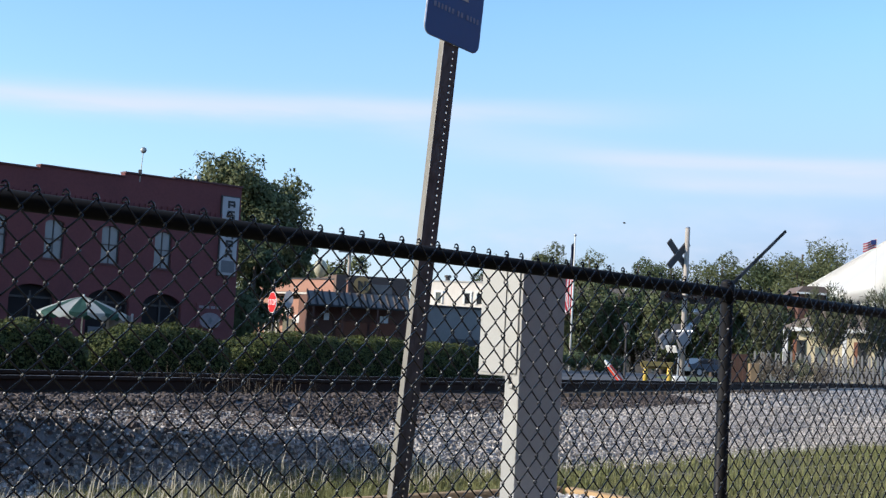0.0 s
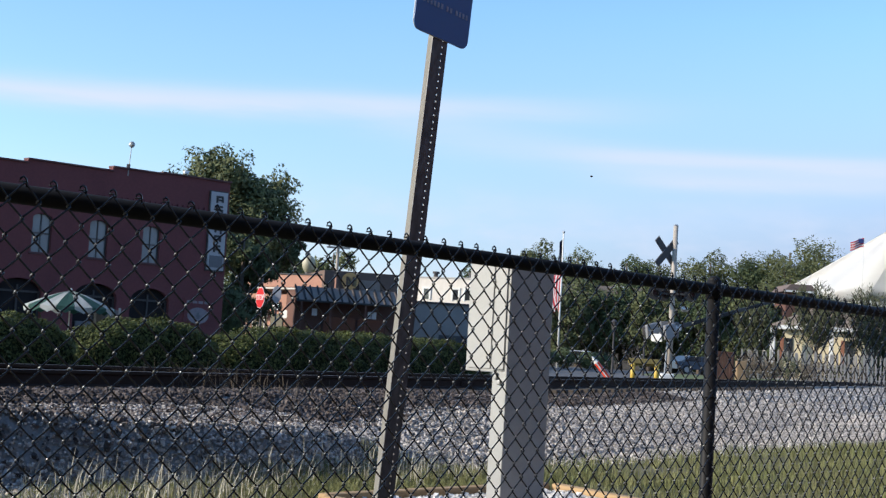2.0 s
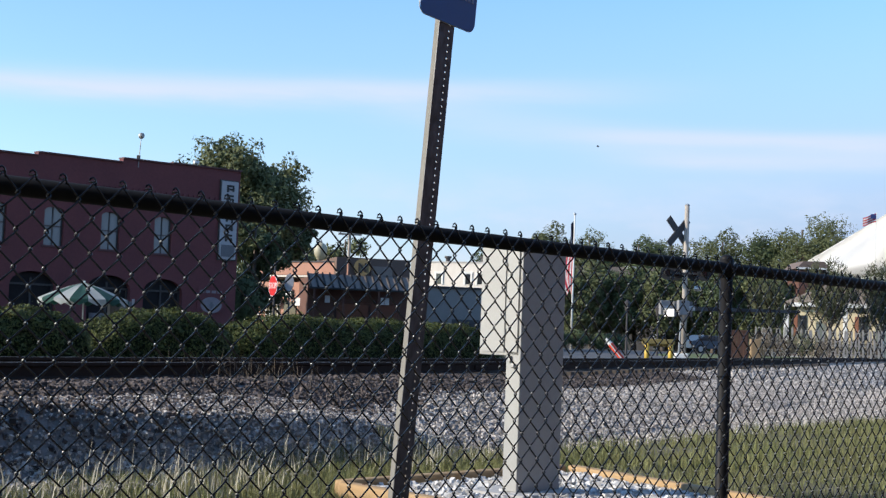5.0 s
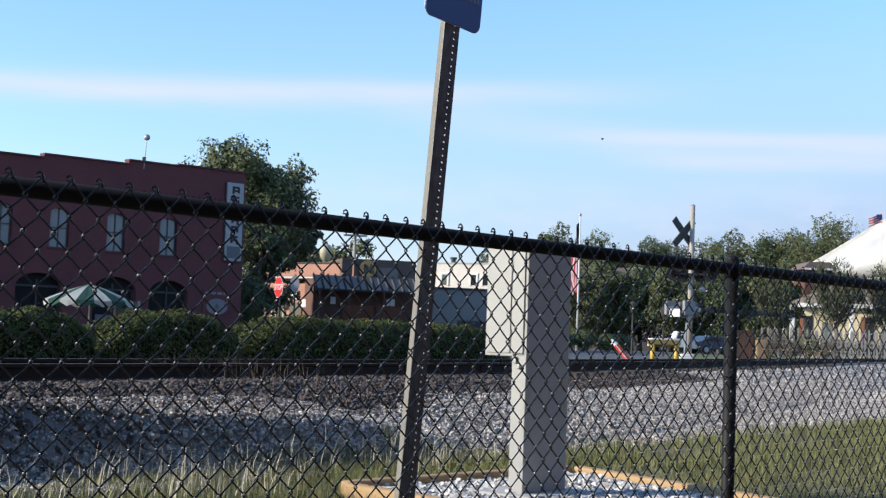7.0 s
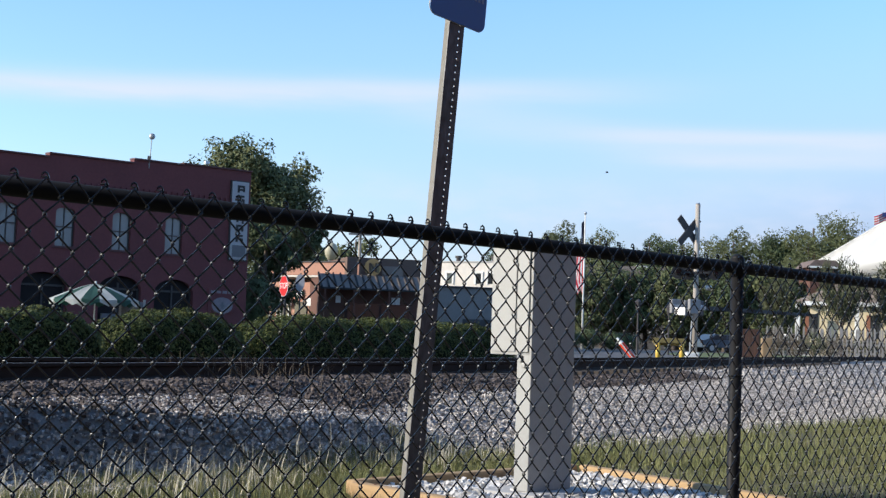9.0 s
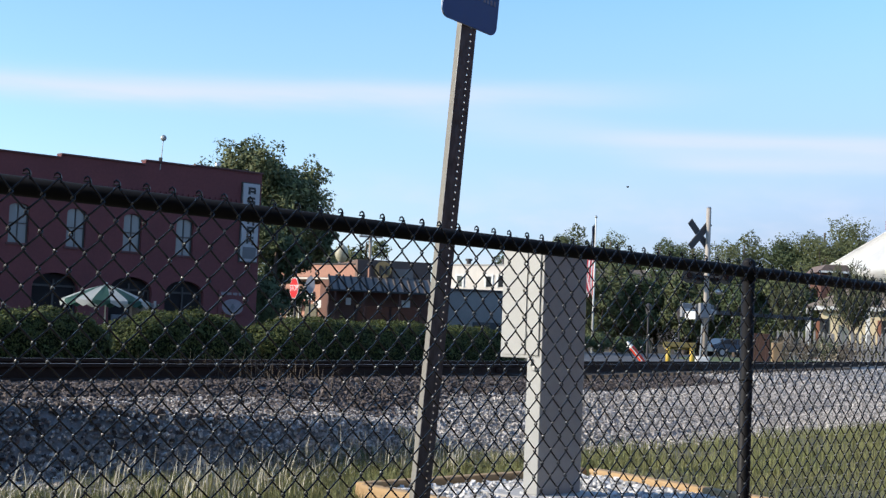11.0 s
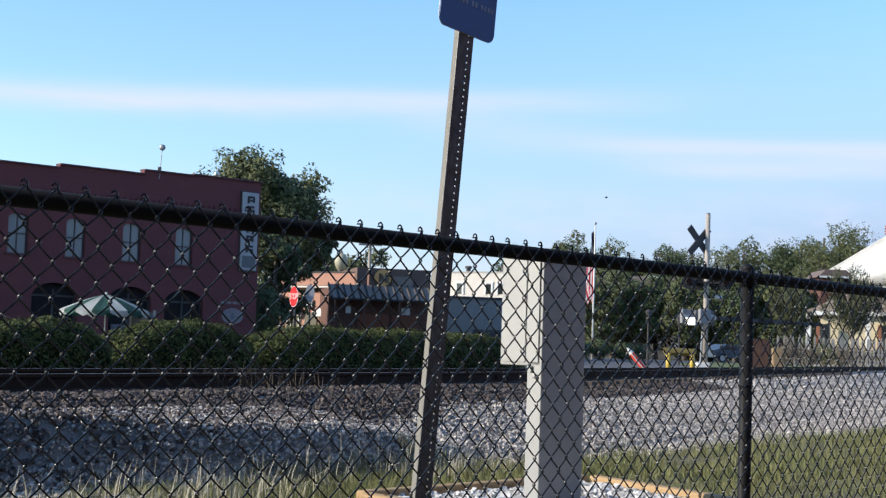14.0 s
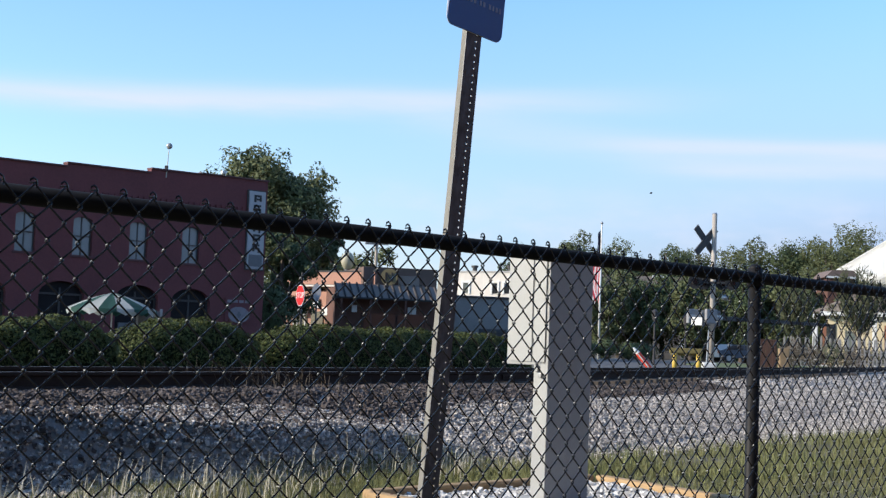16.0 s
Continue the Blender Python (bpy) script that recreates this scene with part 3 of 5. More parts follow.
def hedge(a, b, depth, height, seed, label, z0=FAR_Z):
    """A clipped hedge from a to b with rounded ends and shoulders."""
    g = np.random.default_rng(seed)
    a, b = np.array(a), np.array(b)
    length = np.linalg.norm(b - a)
    rz = math.degrees(math.atan2(b[1] - a[1], b[0] - a[0]))
    root = thing("hedge", (a[0] + b[0]) / 2, (a[1] + b[1]) / 2, z0, rz, label, "hedge", "hedges along the track")

    def surface(u, w):
        # u along -1..1, w over the back, 0..pi
        end = (1 - np.abs(u) ** (3.2 if length < 6 else 9)) ** 0.45
        hh = height * 1.04 * (0.95 + 0.05 * np.sin(u * length * 0.9 + seed)) * (1 - (0.2 if length < 6 else 0.07) * u * u) * (0.25 + 0.75 * end)
        c, s = np.cos(w), np.sin(w)
        y = depth / 2 * np.sign(c) * np.abs(c) ** 0.45 * (0.35 + 0.65 * end)
        return np.stack([u * length / 2, y, hh * np.abs(s) ** 0.82], -1)
    us, ws = np.linspace(-0.995, 0.995, 40), np.linspace(0, math.pi, 14)
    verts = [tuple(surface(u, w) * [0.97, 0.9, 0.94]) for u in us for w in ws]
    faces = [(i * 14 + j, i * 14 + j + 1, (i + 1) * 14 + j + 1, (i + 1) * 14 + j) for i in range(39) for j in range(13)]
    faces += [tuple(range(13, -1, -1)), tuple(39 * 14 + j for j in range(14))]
    # filler core, near-black to stand in for the shade between the leaves
    raw("core", verts, faces, "shaded_core", root)
    n = int(4000 * length)
    u, w = g.uniform(-1, 1, n), math.pi / 2 + (math.pi / 2 - 0.02) * np.sign(g.uniform(-1, 1, n)) * g.uniform(0, 1, n) ** 1.6
    p = surface(u, w)
    e = 1e-3
    nn = np.cross(surface(np.clip(u + e, -1, 1), w) - surface(np.clip(u - e, -1, 1), w), surface(u, w + e) - surface(u, w - e))
    nn /= np.linalg.norm(nn, axis=1, keepdims=True) + 1e-9
    nn *= np.sign((nn * (p - [0, 0, height * .4])).sum(1, keepdims=True))
    lump = 0.05 * np.sin(p[:, :1] * 7 + seed) * np.cos(p[:, 2:] * 9 + p[:, 1:2] * 5)
    p = p + nn * (lump + g.uniform(-0.07, 0.03, (n, 1)) + (g.uniform(0, 1, (n, 1)) > 0.985) * 0.07)
    leaf_mesh("leaves", p, nn + [0, 0, 0.12], 0.026, "leaf_hedge", root, seed)
    return root


# ================= chain-link fence =================
FA = 48.0                                   # heading of the fence
FDIR = Vector((math.cos(radians(FA)), math.sin(radians(FA)), 0))
FORG = Vector((0.0, 3.55, 0))
RAIL_Z = 1.508
CELL = 0.0675


def build_fence():
    root = thing("chain_link_fence", FORG.x, FORG.y, 0, FA, "black vinyl-coated chain-link fence with a round top rail", "fence")
    bm = rod(B(), (-2.9, 0.035, RAIL_Z), (9.2, 0.035, RAIL_Z), 0.0195, seg=14)
    part("top_rail", bm, "black_paint", root, "black round top rail", smooth=True)
    bm = rod(B(), (-2.9, 0.02, 0.08), (9.2, 0.02, 0.08), 0.003, seg=6)
    part("tension_wire", bm, "black_vinyl", root)
    for s in (-1.60, 1.44, 4.48, 7.52):
        bm = rod(B(), (s, 0.035, -0.3), (s, 0.035, RAIL_Z + 0.012), 0.0215, seg=14)
        p = part("post", bm, "black_paint", root, smooth=True)
        bm = rod(B(), (s, 0.035, RAIL_Z - 0.03), (s, 0.035, RAIL_Z + 0.03), 0.0265, 0.024, seg=14)
        ball(bm, s, 0.035, RAIL_Z + 0.03, 0.022, sz=0.7)
        part("post_cap", bm, "black_paint", p, smooth=True)
        for z in (0.3, 0.75, 1.15):
            bm = rod(B(), (s, 0.035, z), (s, 0.035, z + 0.006), 0.0245, seg=12)
            part("tie_wire", bm, "black_vinyl", p)
    # two woven wires, mirror images, knuckled together at the top; the others share their meshes
    r, half = 0.0021, CELL / 2
    rise = 0.0353
    top = RAIL_Z + 0.022
    count = int((top - 0.03) / rise)
    seg = 5
    shared = []
    for side in (1, -1):
        path = []
        for k in range(count + 1):
            z = top - k * rise
            out = side if k % 2 == 0 else -side
            x = out * (half * 0.5 + 0.0028) - (top - z) * 0.008
            w = 0.0042 * out
            path += [Vector((x - out * 0.0048, w, z + 0.0052)), Vector((x - out * 0.0014, w * 0.7, z + 0.0026)), Vector((x, 0, z)),
                     Vector((x - out * 0.0014, -w * 0.7, z - 0.0026)), Vector((x - out * 0.0048, -w, z - 0.0052))]
        x0 = path[0].x
        # the end bends over its neighbour in a small round loop
        loop = [Vector((x0 + 0.0085 * math.cos(a), 0.003, top - 0.004 + 0.0135 * math.sin(a))) for a in (-0.5, 0.2, 0.8, 1.57, 2.3, 2.9)] if side > 0 else []
        path = loop + [q + Vector((-0.004 * side if i < 3 else 0, 0, 0)) for i, q in enumerate(path[2:])]
        verts, faces = [], []
        for i, p in enumerate(path):
            d = (path[min(i + 1, len(path) - 1)] - path[max(i - 1, 0)]).normalized()
            q = d.to_track_quat("Z", "Y")
            for j in range(seg):
                a = 6.2832 * j / seg
                verts.append(tuple(p + q @ Vector((r * math.cos(a), r * math.sin(a), 0))))
        for i in range(len(path) - 1):
            for j in range(seg):
                a, b = i * seg + j, i * seg + (j + 1) % seg
                faces.append((a, b, b + seg, a + seg))
        me = bpy.data.meshes.new("wire")
        me.from_pydata(verts, [], faces)
        me.materials.append(M["black_vinyl"])
        me.materials.append(M["wire_glint"])
        # bright metal on left-facing bend faces imitates the sun's glints
        for k in range(1, count + 1):
            if (k % 2 == 0) == (side < 0):
                mid = len(loop) + 5 * k
                for p in me.polygons[(mid - 1) * seg:(mid + 1) * seg]:
                    if p.normal.x < -0.6:
                        p.material_index = 1
        for p in me.polygons:
            p.use_smooth = True
        shared.append(me)
    s0 = -0.357 - half / 2 - 34 * CELL
    for i in range(290):
        ob = new("wire", shared[i % 2])
        ob.parent = root
        ob.matrix_basis = pose(s0 + i * half, 0.0, 0.0, random.uniform(-.12, .12), 0, 0)


build_fence()


# ================= sign post =================
def build_sign_post():
    root = thing("sign_post", -0.155, 4.9, 0.0, FA, "leaning perforated steel channel post with a blue sign", "sign post")
    tilt = Matrix.Rotation(radians(5.1), 4, "Y")
    h, low = 2.70, -0.25
    # channel post: a web with a row of holes, and two side walls
    w, d, t = 0.081, 0.020, 0.003
    step, strip, cx = 0.0254, 0.006, 0.014
    # web colour holds its shade: darker than the sides, pale patches imitate reflections
    bm = B()
    box(bm, w / 2 + cx - strip / 2, t, h - low, (-w / 2 + cx - strip / 2) / 2, 0, (h + low) / 2)
    box(bm, w / 2 - cx - strip / 2, t, h - low, (w / 2 + cx + strip / 2) / 2, 0, (h + low) / 2)
    z = low
    while z < h - step:
        box(bm, strip, t, step - 0.0062, cx, 0, z + step / 2)
        z += step
    part("channel_web", bm, "post_shaded", root).matrix_basis = tilt
    for s in (-1, 1):
        bm = box(B(), t, d, h - low, s * (w / 2 - t / 2), d / 2 + t / 2, (h + low) / 2, bevel=0.0006)
        part("channel_side", bm, "worn_zinc", root, "pale worn galvanised side").matrix_basis = tilt
    # blue sign with rounded corners on its front
    W, Ht, rr = 0.298, 0.40, 0.034
    z0 = 2.391
    out = []
    for cx, cz, a0 in ((W / 2 - rr, z0 + rr, -90), (W / 2 - rr, z0 + Ht - rr, 0), (-W / 2 + rr, z0 + Ht - rr, 90), (-W / 2 + rr, z0 + rr, 180)):
        for k in range(7):
            a = radians(a0 + 15 * k)
            out.append((cx - 0.006 + rr * math.cos(a), cz + rr * math.sin(a)))
    panel = part("sign_panel", prism(B(), out, -0.008, -0.005), "sign_blue", root, "blue metal sign plate")
    panel.matrix_basis = tilt
    edge = part("sign_rim", prism(B(), [(x * 1.012, z0 + Ht / 2 + (z - z0 - Ht / 2) * 1.006) for x, z in out], -0.0045, -0.003), "sign_white", root, "thin white rim")
    edge.matrix_basis = tilt
    # worn lettering as bars, and the white field above it
    x = -W / 2 + 0.022
    for wd in (0.021, 0.018, 0.016, 0.02, 0.017, 0.02, 0, 0.017, 0.02, 0, 0.02, 0.016, 0.019, 0.018):
        if wd:
            bm = box(B(), wd * 0.62, 0.0012, 0.019, x + wd / 2, -0.0088, z0 + 0.118, bevel=0.0)
            part("letter_bar", bm, "faded_letter", panel, "worn white lettering")
        x += (wd or 0.010) + 0.001
    bm = box(B(), 0.115, 0.0012, 0.12, 0.0, -0.0088, z0 + 0.235)
    f = part("symbol_field", bm, "sign_white", panel, "white symbol field")
    bm = box(B(), 0.05, 0.0012, 0.03, 0.012, -0.0098, z0 + 0.20)
    part("symbol_shape", bm, "sign_blue", panel)
    for z in (z0 + 0.36,):
        bm = rod(B(), (0, -0.014, z), (0, -0.006, z), 0.007, seg=8)
        part("bolt", bm, "galvanised", root).matrix_basis = tilt


build_sign_post()


# ================= signal cabinet in its gravel bed =================
def build_cabinet():
    root = thing("signal_cabinet", 0.66, 10.75, 0.10, FA, "pale grey metal railway signal cabinet on a post-like base", "signal cabinet")
    # local x along the fence, y away from it
    W, D = 0.535, 0.14
    part("base_slab", box(B(), 0.8, 0.6, 0.12, 0.2, 0.12, -0.06, bevel=0.015), "concrete", root, "concrete slab")
    part("column", box(B(), W, D, 1.88, W / 2 - 0.06, D / 2, 0.94, bevel=0.008), "cabinet", root)
    bx = part("upper_box", box(B(), 0.535, 0.40, 0.86, W / 2 - 0.06, 0.21, 1.455, bevel=0.008), "cabinet", root)
    part("door_panel", box(B(), 0.008, 0.23, 0.80, -0.065, 0.275, 1.45, bevel=0.003), "cabinet", bx)
    part("door_panel", box(B(), 0.008, 0.11, 0.80, -0.065, 0.085, 1.45, bevel=0.003), "cabinet", bx)
    part("lid", box(B(), 0.57, 0.44, 0.025, W / 2 - 0.06, 0.21, 1.895, bevel=0.006), "cabinet", bx)
    for z in (1.2, 1.7):
        part("hinge", rod(B(), (-0.072, 0.152, z - .03), (-0.072, 0.152, z + .03), 0.007, seg=8), "galvanised", bx)
    part("lock_hasp", box(B(), 0.02, 0.03, 0.05, -0.07, 0.10, 1.0, bevel=0.004), "galvanised", root, "small bright steel hasp")
    part("padlock", box(B(), 0.02, 0.032, 0.035, -0.075, 0.06, 0.95, bevel=0.006), "galvanised", root)


build_cabinet()


def timber(a, b, z, name="timber"):
    a, b = Vector(a), Vector(b)
    L = (b - a).length
    root = thing("landscape_timber", (a.x + b.x) / 2, (a.y + b.y) / 2, z, math.degrees(math.atan2(b.y - a.y, b.x - a.x)),
                 "weathered yellowish landscape timber edging gravel", "timber", "timbers round the cabinet")
    bm = box(B(), L, 0.11, 0.12, 0, 0, 0.06, bevel=0.025)
    part("beam", bm, "timber", root)
    for sx in (-L / 2 + 0.25, L / 2 - 0.25):
        part("spike", rod(B(), (sx, 0, 0.11), (sx, 0, 0.124), 0.012, seg=8), "rust", root)


timber((-0.72, 10.80), (1.15, 12.86), 0.02)
timber((-0.68, 10.70), (0.70, 9.10), 0.02)
timber((1.24, 12.84), (2.55, 10.60), 0.02)
_k = rng.uniform(0, 1, (5200, 2))
_gx = np.array([-0.62, 10.8]) + _k[:, :1] * np.array([1.85, 2.0]) + _k[:, 1:] * np.array([1.35, -1.75])
stones("bed_gravel", _gx, lambda x, y: 0 * x + 0.045, 0.030, "stone_pale", "pale grey gravel bed round the cabinet", rng, None, 280, (0.5, 9.9))

# ================= grass =================


def blades(name, xy, height, width, mat, label, seed, lean=0.35):
    g = np.random.default_rng(seed)
    n = len(xy)
    h = height * g.uniform(0.35, 1.25, n)
    a = g.uniform(0, 6.283, n)
    d = np.stack([np.cos(a), np.sin(a)], 1)
    p = np.stack([-d[:, 1], d[:, 0]], 1) * width * g.uniform(0.6, 1.4, (n, 1))
    z = ground_z(xy[:, 0], xy[:, 1])
    l = g.uniform(0, lean, (n, 1))

    def at(f, side):
        q = xy + d * l * h[:, None] * f ** 2 + p * side
        return np.concatenate([q, (z - 0.02 + h * f * (1 - 0.25 * l[:, 0] * f))[:, None]], 1)
    v = np.stack([at(0, -1), at(0, 1), at(0.5, 0.8), at(0.5, -0.8), at(1.0, 0)], 1).reshape(-1, 3)
    k = np.arange(n)[:, None] * 5
    f = np.concatenate([k + [0, 1, 2], k + [0, 2, 3], k + [3, 2, 4]], 1).reshape(-1, 3)
    ob = raw(name, v.tolist(), f.tolist(), mat)
    return tagged(ob, label, "grass", kind="stuff")


def meadow(n, y0, y1, d0, d1, seed, clump=0.4):
    g = np.random.default_rng(seed)
    m = n * 3
    y = g.uniform(y0, y1, m)
    d = g.uniform(d0, d1, m)
    xy = np.stack([rail_x(y) + d / 0.905, y], 1)
    edge = beyond_grass(xy[:, 0], xy[:, 1]) + 0.45 * np.array([noise.noise((q[0] * 1.3, q[1] * 1.3, 5)) for q in xy])
    xy = xy[edge > 0.0]
    m = len(xy)
    keep = np.array([noise.noise((q[0] * 0.9, q[1] * 0.9, seed)) for q in xy]) > g.uniform(-clump, clump, m)
    # the gravel bed within the timbers stays bare
    bed = ((-0.78, 10.8), (1.2, 12.95), (2.62, 10.55), (0.7, 9.0))
    inside = np.ones(len(xy), bool)
    for (ax, ay), (bx, by) in zip(bed, bed[1:] + bed[:1]):
        inside &= (bx - ax) * (xy[:, 1] - ay) - (by - ay) * (xy[:, 0] - ax) < 0
    return xy[keep & ~inside][:n]


blades("grass", meadow(60000, 7, 30, 1.6, 8.5, 3), 0.135, 0.003, "grass", "short green and yellowing rough grass", 11, 0.7)
blades("grass_near", meadow(46000, 8, 15, 0.8, 5.0, 31, 0.6), 0.135, 0.0026, "grass", "short green and yellowing rough grass", 15, 0.7)
blades("grass_tall", meadow(1300, 7.5, 15.5, 1.6, 4.4, 8, 0.2), 0.34, 0.0035, "straw", "tall dry grass stalks", 12, 0.8)
blades("grass_short", meadow(38000, 8, 15, 2.4, 8.0, 41, 3.0), 0.075, 0.003, "grass", "short dry grass close to the ground", 16, 0.9)
blades("grass_green", meadow(9000, 14, 30, 4.0, 8.5, 9), 0.22, 0.0035, "grass", "longer green grass beside the gravel", 13, 0.7)
blades("weeds", np.array([-2.55, 17.0]) + rng.normal(0, 1, (260, 2)) * [0.6, 0.5], 0.36, 0.003, "twig", "dry weeds on the edge of the ballast", 14, 1.3)

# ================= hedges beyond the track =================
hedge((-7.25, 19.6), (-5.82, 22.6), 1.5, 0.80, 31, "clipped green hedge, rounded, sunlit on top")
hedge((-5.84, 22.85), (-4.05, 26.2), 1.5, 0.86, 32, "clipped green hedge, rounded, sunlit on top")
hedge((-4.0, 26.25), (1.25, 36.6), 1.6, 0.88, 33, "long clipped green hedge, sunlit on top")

# ================= two-storey brick building =================
BX, BY, BA = -8.77, 60.34, 42.0              # corner of the facade and its heading
WINDOWS_U = (-10.86, -8.50, -6.06, -3.66)


def wall_with_openings(name, u0, u1, z0, tops, openings, thick, mat, parent):
    """An upright wall whose openings go through it: laid in strips between the openings."""
    bm = B()
    cuts = sorted({u0, u1, *[o[0] for o in openings], *[o[1] for o in openings], *[t[0] for t in tops]})
    for a, b in zip(cuts, cuts[1:]):
        m = (a + b) / 2
        top = [t[1] for t in tops if t[0] <= m][-1]
        z = z0
        for o in sorted([o for o in openings if o[0] <= m <= o[1]], key=lambda o: o[2]):
            if o[2] > z:
                box(bm, b - a, thick, o[2] - z, m, thick / 2, (o[2] + z) / 2)
            z = o[3]
        box(bm, b - a, thick, top - z, m, thick / 2, (top + z) / 2)
    # spandrels that round the opening's head
    for o in openings:
        c, half, rise, top = (o[0] + o[1]) / 2, (o[1] - o[0]) / 2, o[4], o[3]
        for s in (-1, 1):
            pts = [(c + s * half, top), (c, top)]
            for k in range(0, 7):
                a = math.pi / 2 * (1 - k / 6)
                pts.append((c + s * half * math.cos(a), top - rise + rise * math.sin(a)))
            clean = [p for i, p in enumerate(pts) if i == 0 or (abs(p[0] - pts[i - 1][0]) + abs(p[1] - pts[i - 1][1])) > 1e-4]
            if abs(clean[-1][0] - clean[0][0]) + abs(clean[-1][1] - clean[0][1]) < 1e-4:
                clean.pop()
            prism(bm, clean, 0.001, thick)
    return part(name, bm, mat, parent)


def sash_window(u, z0, z1, w, parent):
    h = z1 - z0
    win = part("window", box(B(), w, 0.02, h, u, 0.16, (z0 + z1) / 2), "glass_pale", parent, "tall arched sash window, pale blinds behind")
    part("window_sill", box(B(), w + 0.2, 0.16, 0.09, u, 0.04, z0 - 0.045, bevel=0.012), "cap", win)
    part("mullion", box(B(), 0.045, 0.03, h, u, 0.14, (z0 + z1) / 2), "frame_dark", win)
    part("meeting_rail", box(B(), w, 0.035, 0.05, u, 0.138, z0 + h * 0.5), "frame_dark", win)
    for s in (-1, 1):
        part("jamb", box(B(), 0.04, 0.04, h, u + s * (w / 2 - 0.02), 0.135, (z0 + z1) / 2), "frame_dark", win)


def build_brick_building():
    root = thing("brick_building", BX, BY, FAR_Z, BA, "two-storey dark red brick building with arched windows", "building")
    z = -FAR_Z
    ops = [(u - 0.41, u + 0.41, 4.23 + z, 5.74 + z, 0.16) for u in WINDOWS_U + (-13.3, -15.7)]
    doors = [(-6.95, -5.05, 0.0, 3.22 + z, 0.55), (-4.45, -2.62, 0.0, 3.2 + z, 0.55), (-10.2, -8.3, 0.0, 3.2 + z, 0.55), (-13.4, -11.5, 0.0, 3.2 + z, 0.55)]
    tops = [(-18.5, 7.62 + z), (-9.30, 7.76 + z), (-5.64, 7.93 + z), (-3.35, 7.98 + z)]
    wall_with_openings("front_wall", -18.5, 0.0, -0.2, tops, ops + doors, 0.32, "brick_dark", root)
    bm = box(B(), 0.32, 11.0, 8.24 + z, -0.16, 5.82, (8.24 + z) / 2 - 0.2)
    part("side_wall", bm, "brick_dark", root)
    part("side_wall", box(B(), 0.32, 11.0, 8.0 + z, -18.3, 5.82, (8.0 + z) / 2 - 0.2), "brick_dark", root)
    part("back_wall", box(B(), 17.8, 0.3, 7.8 + z, -9.2, 11.4, (7.8 + z) / 2 - 0.2), "brick_dark", root)
    part("roof", box(B(), 17.9, 11.0, 0.2, -9.23, 5.8, 7.1 + z), "dark_roof", root)
    part("upper_floor", box(B(), 17.8, 10.9, 0.25, -9.23, 5.8, 3.75 + z), "dark_roof", root)
    for (a, t), b in zip(tops, (-9.30, -5.64, -3.35, 0.03)):
        part("coping", box(B(), b - a + 0.02, 0.44, 0.07, (a + b) / 2, 0.15, t + 0.035, bevel=0.012), "cap", root, "dark coping")
    for zz, pr in ((6.45, 0.05), (6.57, 0.08)):
        part("string_course", box(B(), 18.5, pr * 2, 0.07, -9.25, -pr / 2 + 0.02, zz + z, bevel=0.01), "brick_dark", root)
    # bracketed brick cornice
    me = None
    u = -12.4
    while u < -0.1:
        ob = part("corbel_brick", box(B(), 0.10, 0.10, 0.18, 0, 0, 0), "brick_dark", root) if me is None else new("corbel_brick", me)
        me = ob.data
        ob.parent = root
        ob.matrix_basis = pose(u, -0.04, 6.68 + z)
        u += 0.26
    for u in WINDOWS_U + (-13.3, -15.7):
        sash_window(u, 4.24 + z, 5.73 + z, 0.80, root)
    for a, b, *_ in doors:
        c = (a + b) / 2
        d = part("door", box(B(), b - a, 0.04, 2.5, c, 0.26, 1.25), "dark_interior", root, "dark recessed arched entrance")
        part("door_frame", box(B(), 0.07, 0.08, 2.3, c, 0.22, 1.15), "frame_dark", d)
        part("transom", box(B(), b - a, 0.08, 0.08, c, 0.22, 2.05), "frame_dark", d)
        part("low_panel", box(B(), (b - a) * 0.75, 0.05, 0.85, c, 0.20, 0.62), "grey_wall", d)
        part("door_side", box(B(), 0.07, 0.08, 2.0, a + 0.05, 0.22, 1.0), "frame_dark", d)
        part("door_side", box(B(), 0.07, 0.08, 2.0, b - 0.05, 0.22, 1.0), "frame_dark", d)
    # tall narrow name board, lettering as blocks
    sb = part("name_board", box(B(), 0.82, 0.10, 3.32, -0.57, -0.075, 5.85 + z, bevel=0.012), "board_grey", root, "tall white name board with black lettering")
    part("board_frame", box(B(), 0.92, 0.06, 3.42, -0.57, -0.035, 5.85 + z), "frame_dark", sb)
    part("board_foot", box(B(), 0.66, 0.02, 0.5, -0.57, -0.135, 4.55 + z), "grey_wall", sb)
    for k in range(6):
        zc = 7.2 + z - k * 0.42
        for dx, dz, w, h in ((-0.12, 0, 0.10, 0.31), (0.05, 0.11, 0.26, 0.09), (0.06, -0.03, 0.22, 0.08), (0.15, -0.02 - 0.09 * (k % 2), 0.09, 0.2)):
            part("letter_bar", box(B(), w, 0.02, h, -0.57 + dx, -0.135, zc + dz), "black", sb)
    # painted panel low on the corner
    pn = part("painted_panel", box(B(), 1.3, 0.05, 1.0, -1.26, -0.03, 2.42 + z), "brick_dark", root)
    bm = B()
    prism(bm, [(-1.22 + 0.52 * math.cos(a * 0.2618), 2.22 + z + 0.34 * math.sin(a * 0.2618)) for a in range(24)], -0.066, -0.055)
    part("panel_oval", bm, "faded_white", pn, "faded white oval emblem")
    bm = B()
    box(bm, 0.10, 0.008, 0.26, -1.22, -0.07, 2.22 + z)
    box(bm, 0.20, 0.008, 0.08, -1.22, -0.07, 2.22 + z)
    part("emblem_mark", bm, "grey_wall", pn)
